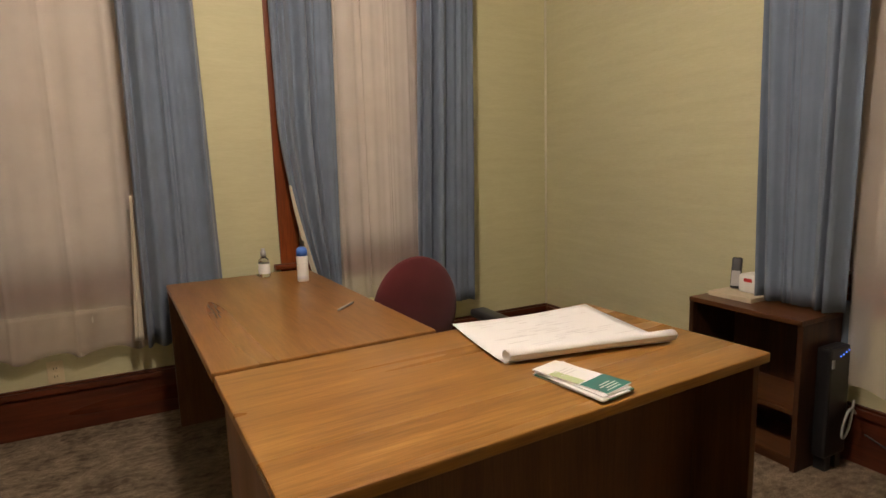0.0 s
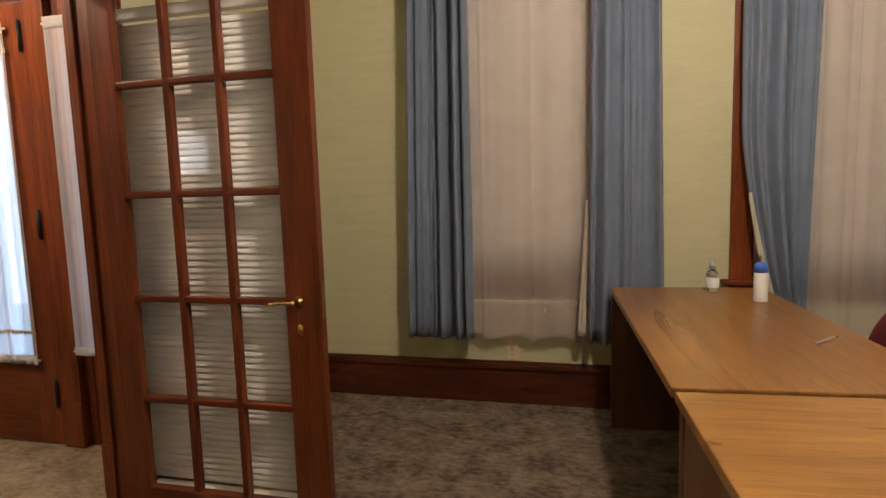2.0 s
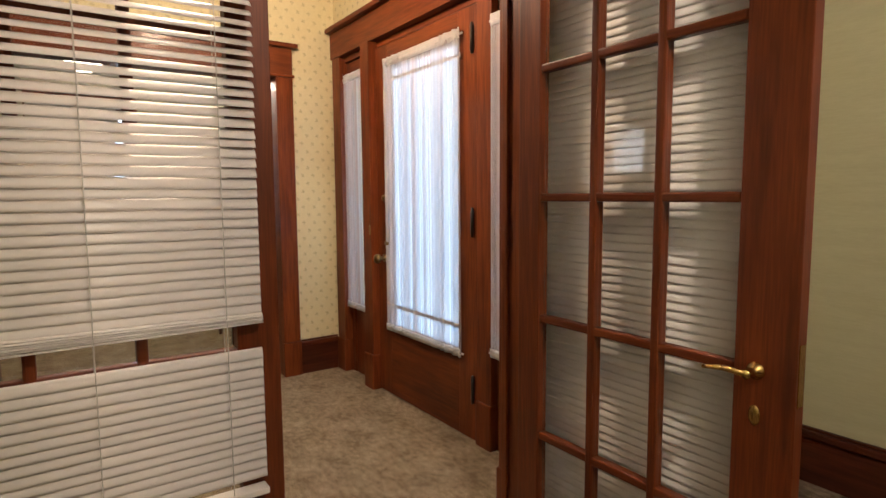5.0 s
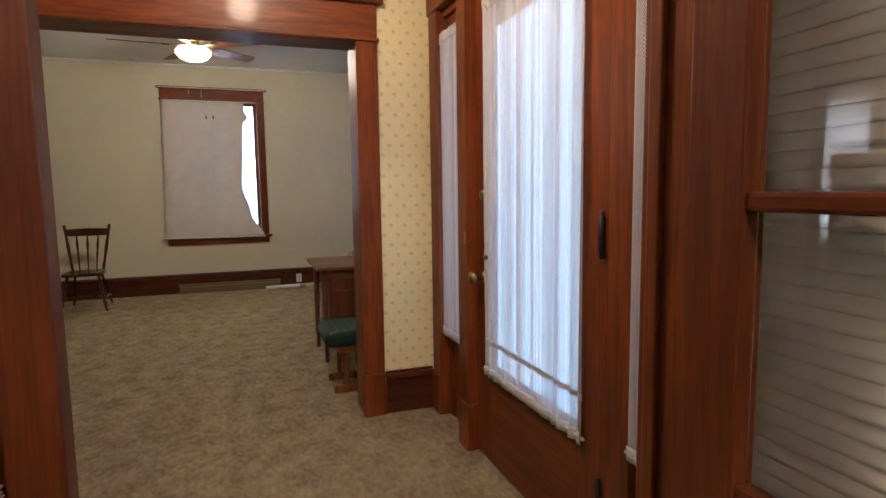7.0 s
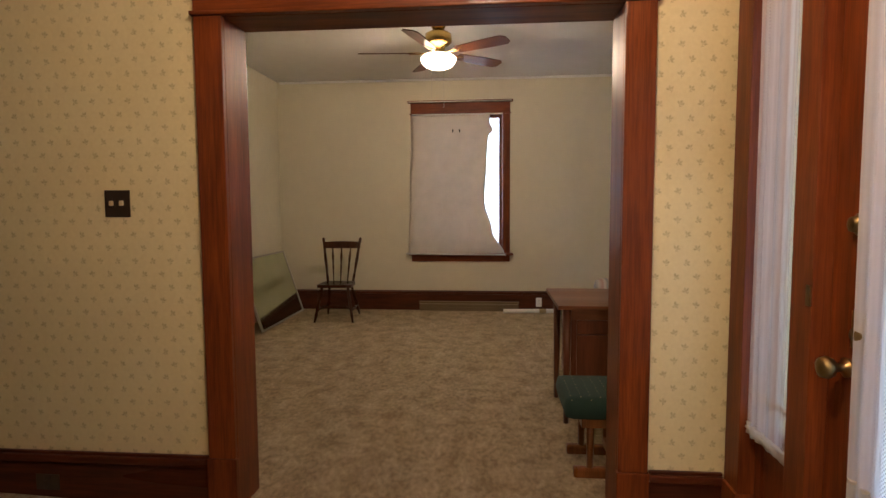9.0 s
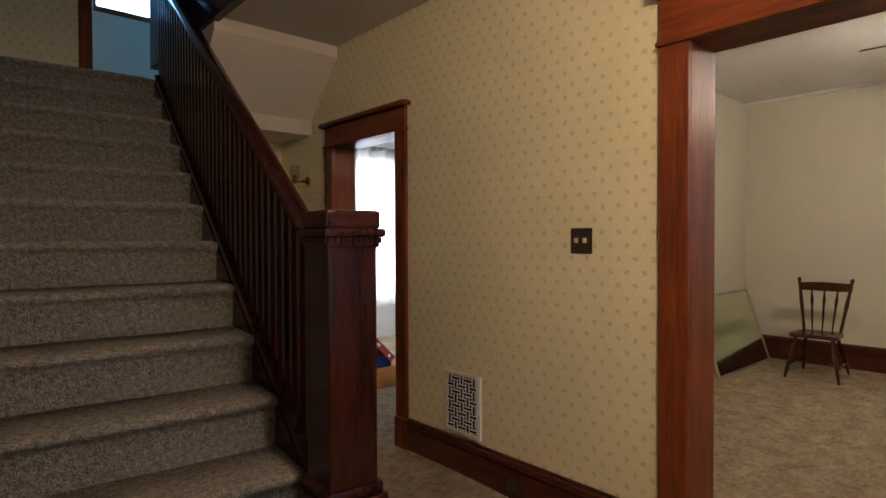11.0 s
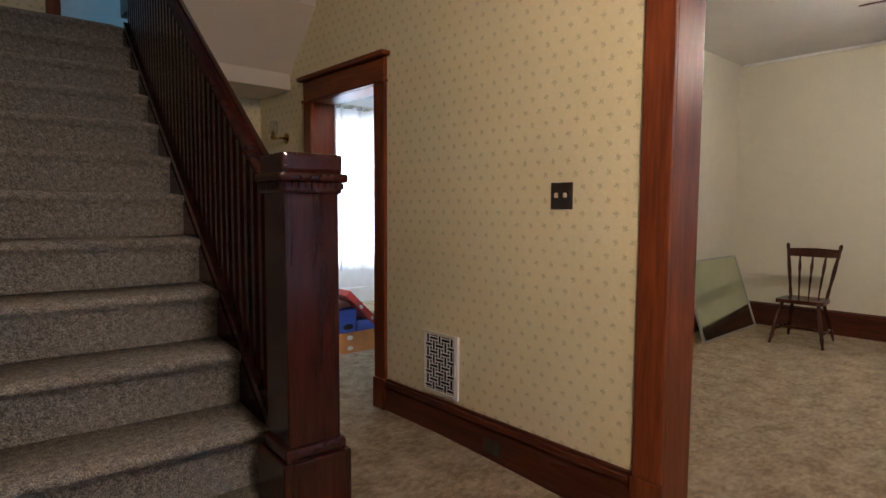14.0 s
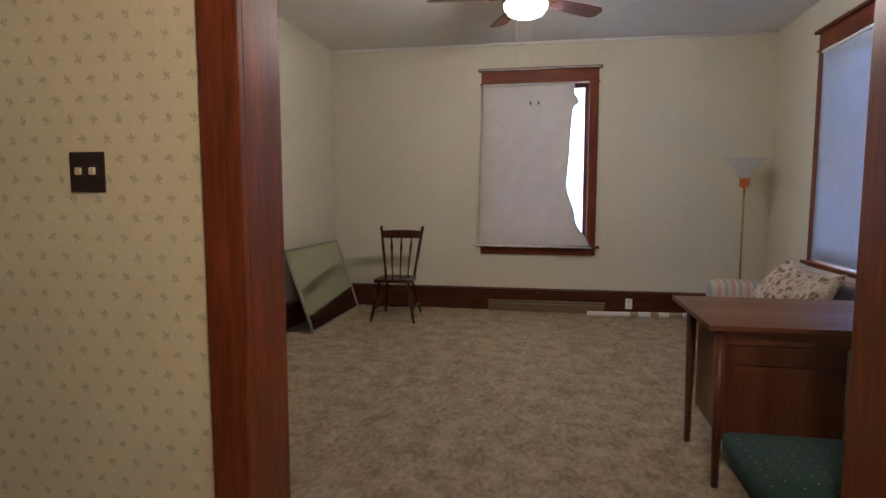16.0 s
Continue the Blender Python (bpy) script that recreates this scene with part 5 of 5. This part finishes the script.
part("glass_bowl", lathe(B(), [(0.07, 2.668), (0.13, 2.66), (0.156, 2.635), (0.152, 2.61), (0.125, 2.572), (0.08, 2.551), (0.03, 2.543), (0, 2.542)], (FX, FY, 0), 28), opal.m, fan, "lit opal glass bowl", True).visible_shadow = False
blade = B()


def blade_fn(u, v):
    x = 0.20 + 0.50 * u
    w = lerp(0.052, 0.070, min(1, u * 1.6)) * (1 - max(0, u - 0.93) / 0.07 * 0.45)
    return Vector((x, (v - 0.5) * 2 * w, 0))


sheet(blade, blade_fn, 14, 6, 0.007)
bmesh.ops.transform(blade, matrix=pose(0, 0, 0, -13), verts=blade.verts)
ironm = B()
box(ironm, 0.10, 0.16, -0.012, 0.012, -0.012, -0.004, 0.003)
box(ironm, 0.15, 0.26, -0.030, -0.018, -0.010, -0.003, 0.003)
box(ironm, 0.15, 0.26, 0.018, 0.030, -0.010, -0.003, 0.003)
box(ironm, 0.15, 0.165, -0.030, 0.030, -0.010, -0.003, 0.003)
box(ironm, 0.21, 0.222, -0.030, 0.030, -0.010, -0.003, 0.003)
m1 = m2 = None
for i in range(5):
    if m1 is None:
        p1, p2 = part("blade", blade, FANWOOD, fan), part("blade_iron", ironm, BRASS, fan, "ornate brass blade bracket")
        m1, m2 = p1.data, p2.data
    else:
        p1, p2 = new("blade", m1), new("blade_iron", m2)
        p1.parent = fan
    p2.parent = p1
    p2.matrix_parent_inverse, p2.matrix_basis = Matrix.Identity(4), Matrix.Identity(4)
    for p in (p1,):
        p.matrix_parent_inverse = Matrix.Translation((0, 0, -2.952))
        p.matrix_basis = pose(0, 0, 2.685, 0, 0, 72 * i - 86)
for dx, dy, l in ((0.06, 0.05, 0.46), (0.02, -0.06, 0.42)):
    part("pull_chain", rod(B(), (FX + dx, FY + dy, 2.66), (FX + dx, FY + dy, 2.66 - l), 0.0016, None, 5), CORD, fan)
setting("trim_living_crown", box(B(), BX, BX + 0.03, -0.95, FW + 0.03, 2.925, 2.951, 0.006), CEIL, "narrow painted trim at the ceiling", "trim")

# windsor style side chair
wc = thing("side_chair", "dark turned wooden side chair with arrow spindles", "chair", "", "", (-8.5, -0.02, 0))
M = pose(-8.51, -0.05, 0, 0, 0, 92)
TURN = [(0.011, 0), (0.013, 0.10), (0.020, 0.22), (0.014, 0.30), (0.022, 0.36), (0.015, 0.42), (0.019, 0.70), (0.013, 0.80), (0.018, 0.9), (0.013, 1.0)]


def turned(nm, prof, a, b, mat, parent):
    bm = lathe(B(), prof, (0, 0, 0), 10)
    between(bm, M @ Vector(a), M @ Vector(b))
    return part(nm, bm, mat, parent, "", True)


seat = sheet(B(), lambda u, v: Vector(((u - 0.5) * lerp(0.42, 0.37, v) * (1 - 0.10 * (2 * abs(v - 0.5)) ** 6), (v - 0.5) * 0.40, 0.435 - 0.010 * math.sin(math.pi * u) * math.sin(math.pi * v))), 14, 12, 0.032)
bmesh.ops.transform(seat, matrix=M, verts=seat.verts)
part("seat", seat, CHAIR_Z, wc, "", True)
for sx in (-1, 1):
    turned("front_leg", TURN, (sx * 0.225, -0.225, 0), (sx * 0.15, -0.13, 0.415), CHAIR_Z, wc)
    turned("rear_leg", TURN, (sx * 0.20, 0.31, 0), (sx * 0.13, 0.14, 0.415), CHAIR_Z, wc)
    turned("side_stretcher", [(0.008, 0), (0.013, 0.5), (0.008, 1)], (sx * 0.205, -0.20, 0.13), (sx * 0.185, 0.255, 0.13), CHAIR_Z, wc)
    turned("back_post", [(0.013, 0), (0.017, 0.12), (0.012, 0.2), (0.019, 0.5), (0.013, 0.8), (0.016, 0.9), (0.018, 0.97), (0.006, 1)], (sx * 0.155, 0.16, 0.43), (sx * 0.232, 0.275, 0.965), CHAIR_Z, wc)
turned("stretcher", [(0.008, 0), (0.013, 0.5), (0.008, 1)], (-0.19, 0.03, 0.13), (0.19, 0.03, 0.13), CHAIR_Z, wc)
turned("stretcher", [(0.008, 0), (0.015, 0.5), (0.008, 1)], (-0.19, -0.17, 0.17), (0.19, -0.17, 0.17), CHAIR_Z, wc)
for sx in (-0.5, 0.0, 0.5):
    turned("arrow_spindle", [(0.006, 0), (0.009, 0.3), (0.012, 0.45), (0.009, 0.52), (0.016, 0.72), (0.010, 0.86), (0.006, 1)], (sx * 0.17, 0.165, 0.43), (sx * 0.225, 0.255, 0.85), CHAIR_Z, wc)
crest = sheet(B(), lambda u, v: Vector(((u - 0.5) * 0.45, 0.262 + 0.02 * v + 0.02 * math.sin(math.pi * u), 0.835 + 0.075 * v + 0.012 * math.sin(math.pi * u) * (v - 0.3))), 16, 4, 0.018)
bmesh.ops.transform(crest, matrix=M, verts=crest.verts)
part("crest_rail", crest, CHAIR_Z, wc, "", True)

# framed mirror leaning on the wall
mir = thing("leaning_mirror", "large framed mirror with green tint leaning on the wall", "mirror", "", "", (-8.42, -0.80, 0))
MM = pose(-7.72, -0.66, 0.0, 0, 0, 180) @ pose(0, 0, 0, -18)
mir_glass = Nodes("mirror_glass")
mir_glass.set(Base_Color=mir_glass.ramp(mir_glass.noise(3, 4), (0.3, (0.70, 0.78, 0.60)), (0.7, (0.78, 0.85, 0.68))), Metallic=1.0, Roughness=0.10)
q = box(B(), 0.02, 1.30, -0.004, 0.004, 0.02, 0.80)
bmesh.ops.transform(q, matrix=MM, verts=q.verts)
part("glass", q, mir_glass.m, mir, "greenish mirror glass")
ALU = plain("dull_aluminium", (0.42, 0.40, 0.35), 0.4, 0.7)
for nm, a, b, c, d in (("frame_side", 0, 0.02, 0, 0.82), ("frame_side", 1.30, 1.32, 0, 0.82), ("frame_rail", 0.02, 1.30, 0, 0.02), ("frame_rail", 0.02, 1.30, 0.80, 0.82)):
    q = box(B(), a, b, -0.012, 0.012, c, d, 0.002)
    bmesh.ops.transform(q, matrix=MM, verts=q.verts)
    part(nm, q, ALU, mir, "dull metal frame")

reg = thing("baseboard_register", "tan metal baseboard heat register", "heat register", "", "", (BX, 1.52, 0))
TAN = plain("tan_metal", (0.17, 0.125, 0.07), 0.45, 0.3)
bar("body", BX + 0.022, BX + 0.075, 0.86, 2.13, 0.0, 0.09, TAN, reg, 0.008)
bar("top_lip", BX + 0.02, BX + 0.06, 0.85, 2.14, 0.09, 0.12, TAN, reg, 0.008)
for i in range(2):
    bar("louvre", BX + 0.074, BX + 0.080, 0.88, 2.11, 0.03 + 0.03 * i, 0.047 + 0.03 * i, TAN, reg, 0.002)
outlet("living_outlet", "y", BX + 0.022, 2.39, 0.115, 1, WHITEPL, "white outlet in the baseboard")
tube = thing("paper_tube", "long white cardboard tube with tan bands", "tube", "", "", (-8.98, 2.5, 0))
part("tube", rod(B(), (-8.99, 1.94, 0.026), (-9.08, 3.0, 0.026), 0.026, None, 16), WHITEPL, tube, "", True)
for f, g in ((0.42, 0.5), (0.62, 0.7), (0.8, 0.93)):
    p, q = Vector((-8.99, 1.94, 0.026)), Vector((-9.08, 3.0, 0.026))
    part("band", rod(B(), p.lerp(q, f), p.lerp(q, g), 0.0265, None, 16), plain("tan_card", (0.38, 0.29, 0.17), 0.7), tube, "tan band", True)

# writing desk
wd = thing("writing_desk", "teak-coloured writing desk with drawer pedestal", "desk", "", "", (-5.7, 2.8, 0))
top = sheet(B(), lambda u, v: Vector((lerp(-6.08, -5.335, u), lerp(2.185, 3.42, v), 0.74)), 1, 1, 0.022)
part("desktop", top, TEAK_Y, wd)
for x, y in ((-5.865, 2.24), (-5.385, 2.245), (-5.88, 3.35), (-5.385, 3.35)):
    part("leg", rod(B(), (x, y, 0), (x, y, 0.718), 0.016, 0.026, 14), TEAK_Z, wd, "", True)
bar("apron", -5.90, -5.40, 2.262, 3.335, 0.645, 0.718, TEAK_Y, wd, 0.002)
bar("pedestal", -5.88, -5.415, 2.275, 2.76, 0.20, 0.645, TEAK_Z, wd, 0.003)
for z0, z1 in ((0.555, 0.64), (0.205, 0.55)):
    dr = bar("drawer_front", -5.416, -5.400, 2.308, 2.752, z0, z1, TEAK_Z, wd, 0.003)
    part("handle", box(B(), -5.402, -5.388, 2.46, 2.60, z1 - 0.040, z1 - 0.030, 0.003), DARKMETAL, dr, "dark bar handle")

# gliding footstool
fs = thing("footstool", "wooden footstool with dark green dotted cushion", "footstool", "", "", (-4.80, 2.42, 0))
gn = Nodes("green_dotted_fabric")
sepn = gn.node("SeparateXYZ", {0: gn.coord})
gu, gv = gn.math("MULTIPLY", sepn.outputs[0], 22.0), gn.math("MULTIPLY", sepn.outputs[1], 22.0)
gu = gn.math("ADD", gu, gn.math("MULTIPLY", gn.math("FLOOR", gv), 0.5))
pv = gn.node("CombineXYZ", {0: gn.math("SUBTRACT", gn.math("FRACT", gu), 0.5), 1: gn.math("SUBTRACT", gn.math("FRACT", gv), 0.5)}).outputs[0]
dots = gn.math("LESS_THAN", gn.node("VectorMath", {0: pv}, operation="LENGTH").outputs["Value"], 0.065)
GREEN = gn.set(Base_Color=gn.mix(dots, gn.ramp(gn.noise(500, 2), (0.3, (0.003, 0.018, 0.013)), (0.7, (0.007, 0.034, 0.024))), (0.26, 0.22, 0.12)), Roughness=0.9)
cu = box(B(), -4.95, -4.53, 2.125, 2.60, 0.335, 0.445, 0.045)
part("cushion", cu, GREEN, fs, "dark green cushion with pale dots", True)
OAK = wood("oak", (0.12, 0.042, 0.014), (0.25, 0.095, 0.030), "z", 0.3)
bar("frame", -4.92, -4.57, 2.21, 2.58, 0.29, 0.335, OAK, fs, 0.006)
for x in (-4.95, -4.68):
    bar("sled_foot", x - 0.022, x + 0.022, 2.19, 2.62, 0.0, 0.052, OAK, fs, 0.012)
    for y in (2.27, 2.40, 2.52):
        part("upright", rod(B(), (x, y, 0.045), (x, y, 0.30), 0.017, 0.020), OAK, fs, "", True)
bar("cross_bar", -4.95, -4.68, 2.38, 2.42, 0.055, 0.10, OAK, fs, 0.006)

# torchiere
tl = thing("floor_lamp", "brass torchiere floor lamp with glass bowl, unlit", "floor lamp", "", "", (-8.80, 3.39, 0))
part("base", lathe(B(), [(0.14, 0), (0.14, 0.012), (0.05, 0.03), (0.014, 0.045), (0.012, 0.06)], (-8.80, 3.39, 0), 24), BRASS, tl, "", True)
part("pole", rod(B(), (-8.80, 3.39, 0.05), (-8.80, 3.39, 1.42), 0.0105), BRASS, tl, "slim brass pole", True)
part("collar", lathe(B(), [(0.012, 1.36), (0.045, 1.38), (0.048, 1.45), (0.05, 1.46)], (-8.80, 3.39, 0)), plain("orange_collar", (0.62, 0.13, 0.03), 0.5), tl, "bright orange collar", True)
FROST = cloth("frosted_bowl", (0.75, 0.74, 0.68), 0.5, 0.35)
part("bowl", lathe(B(), [(0.05, 1.46), (0.075, 1.50), (0.10, 1.55), (0.14, 1.605), (0.185, 1.645), (0.182, 1.648), (0.136, 1.61), (0.096, 1.555), (0.07, 1.505), (0.045, 1.468)], (-8.80, 3.39, 0), 28), FROST, tl, "frosted glass bowl", True)

# sofa
sn = Nodes("striped_upholstery")
ss = sn.node("SeparateXYZ", {0: sn.coord})
wv = sn.math("FRACT", sn.math("MULTIPLY", ss.outputs[1], 9.0))
STRIPE = sn.set(Base_Color=sn.mix(sn.math("MULTIPLY", sn.noise(300, 2), 0.3), sn.ramp(wv, (0.0, (0.50, 0.44, 0.36)), (0.35, (0.42, 0.24, 0.20)), (0.55, (0.55, 0.50, 0.42)), (0.8, (0.24, 0.26, 0.28)), (1.0, (0.50, 0.44, 0.36))), (0.4, 0.35, 0.3)), Roughness=0.95)
fl = Nodes("floral_fabric")
FLORAL = fl.set(Base_Color=fl.ramp(fl.noise(16, 4), (0.36, (0.10, 0.07, 0.05)), (0.45, (0.42, 0.34, 0.25)), (0.56, (0.55, 0.47, 0.38)), (0.66, (0.30, 0.13, 0.10))), Roughness=0.95)
sofa = thing("sofa", "striped beige sofa with rounded arms", "sofa", "", "", (-7.1, 3.25, 0))


def soft(nm, x0, x1, y0, y1, z0, z1, r, mat, lab=""):
    part(nm, box(B(), x0, x1, y0, y1, z0, z1, r), mat, sofa, lab, True)


soft("base", -7.98, -6.2, 2.90, 3.66, 0.08, 0.32, 0.03, STRIPE)
soft("arm", -8.05, -7.80, 2.86, 3.66, 0.08, 0.58, 0.09, STRIPE, "striped rounded arm")
soft("arm", -6.40, -6.15, 2.86, 3.66, 0.08, 0.58, 0.09, STRIPE, "striped rounded arm")
soft("backrest", -7.95, -6.25, 3.42, 3.68, 0.30, 0.72, 0.08, STRIPE)
for x in (-7.79, -7.09):
    soft("seat_cushion", x, x + 0.68, 2.88, 3.45, 0.32, 0.46, 0.05, STRIPE)
for x in (-7.95, -6.3):
    for y in (2.95, 3.60):
        soft("foot", x - 0.03, x + 0.03, y - 0.03, y + 0.03, 0.0, 0.085, 0.004, CHAIR_Z)
for x, r in ((-7.42, 14), (-6.95, -10)):
    pil = sheet(B(), lambda u, v: Vector(((u - 0.5) * 0.46, 0.08 * (math.sin(math.pi * u) * math.sin(math.pi * v)) ** 0.5, (v - 0.5) * 0.40)), 16, 16, 0.0)
    bmesh.ops.mirror(pil, geom=pil.verts[:] + pil.edges[:] + pil.faces[:], axis="Y", merge_dist=0.002)
    bmesh.ops.transform(pil, matrix=pose(x, 3.25, 0.60, -38, r, 0), verts=pil.verts)
    tagged(part("throw_pillow", pil, FLORAL, None, "", True), "floral throw pillow propped on a sofa", "pillow", "sofa pillows")
# ---- back room seen through the doorway ----
curtain("white_curtain", "long white curtain over a bright window", WHITE_CLOTH, -7.5, -4.9, 0.50, 2.56, 18, 0.03, lambda a, d, z: (a, -4.50 + d, z), 31, None, "back room curtains", 12)
rod_thing((-7.55, -4.50, 2.56), (-4.85, -4.50, 2.56))
setting("trim_back_door_lining", box(B(), WX - 0.185, WX - 0.172, -2.005, -1.985, 0, 2.06), WHITE, "white painted edge of the doorway", "trim")


def carton(name, label, centre, size, turn, tilt, mat, marks=(), ink=None):
    ob = thing(name, label, "box", "stacked boxes", "", (0, 0, 0))
    sx, sy, sz = size
    part("carton", box(B(), -sx / 2, sx / 2, -sy / 2, sy / 2, 0, sz, 0.004), mat, ob)
    part("lid_flap", box(B(), -sx / 2 - 0.002, sx / 2 + 0.002, -sy / 2 - 0.002, sy / 2 + 0.002, sz * 0.78, sz + 0.003, 0.003), mat, ob)
    for x, z, w, h in marks:
        lathe_bm = lathe(B(), [(0, 0), (1, 0), (1, 0.001), (0, 0.001)], (0, 0, 0), 20)
        bmesh.ops.transform(lathe_bm, matrix=Matrix.Translation((x, sy / 2 + 0.0025, z)) @ pose(0, 0, 0, -90) @ Matrix.Diagonal((w, h, 1, 1)), verts=lathe_bm.verts)
        # with ink given, the disc paints a hand hole's shade; no hole is cut
        part("printed_patch", lathe_bm, ink or PAPER, ob, "pale printed patch" if ink is None else "dark patch for the shade in a hand hole")
    ob.matrix_basis = pose(*centre, *tilt, turn)


TANCARD = plain("tan_cardboard", (0.45, 0.33, 0.20), 0.8)
BLUECARD = plain("blue_card", (0.015, 0.045, 0.30), 0.5)
carton("cardboard_box", "orange-brown cardboard box with white printed ovals", (-4.98, -2.55, 0.06), (0.52, 0.30, 0.175), 0, (0, 0), plain("orange_card", (0.42, 0.17, 0.035), 0.7), ((0.185, 0.135, 0.028, 0.020), (0.185, 0.045, 0.026, 0.018)))
carton("blue_box", "blue box with dark patch for the shade in a hand hole on a cardboard box", (-4.765, -2.53, 0.239), (0.20, 0.24, 0.195), 0, (0, 0), BLUECARD, ((-0.02, 0.05, 0.05, 0.025),), HOLE_SHADE)
carton("blue_box", "flat blue box lying on a cardboard box", (-4.965, -2.53, 0.239), (0.18, 0.24, 0.085), 0, (0, 0), BLUECARD)
carton("brown_box", "flat brown box lying on a blue box", (-4.72, -2.58, 0.438), (0.28, 0.22, 0.04), 6, (0, 4), plain("brown_card", (0.20, 0.09, 0.05), 0.7))
carton("tan_box", "small tan box on top of the pile", (-4.66, -2.6, 0.48), (0.20, 0.20, 0.09), -8, (0, 6), TANCARD)
carton("red_box", "flat red box leaning on the pile", (-4.9, -2.5, 0.42), (0.40, 0.22, 0.055), 0, (0, -44), plain("red_card", (0.42, 0.035, 0.02), 0.5), ((0.02, 0.026, 0.022, 0.014), (-0.14, 0.026, 0.014, 0.014)))
setting("trim_office_corner", box(B(), EX - 0.012, EX - 0.0005, FW - 0.012, FW - 0.0005, 0.24, 2.95, 0.003), CREAM, "thin cream strip down the corner of the room", "trim")
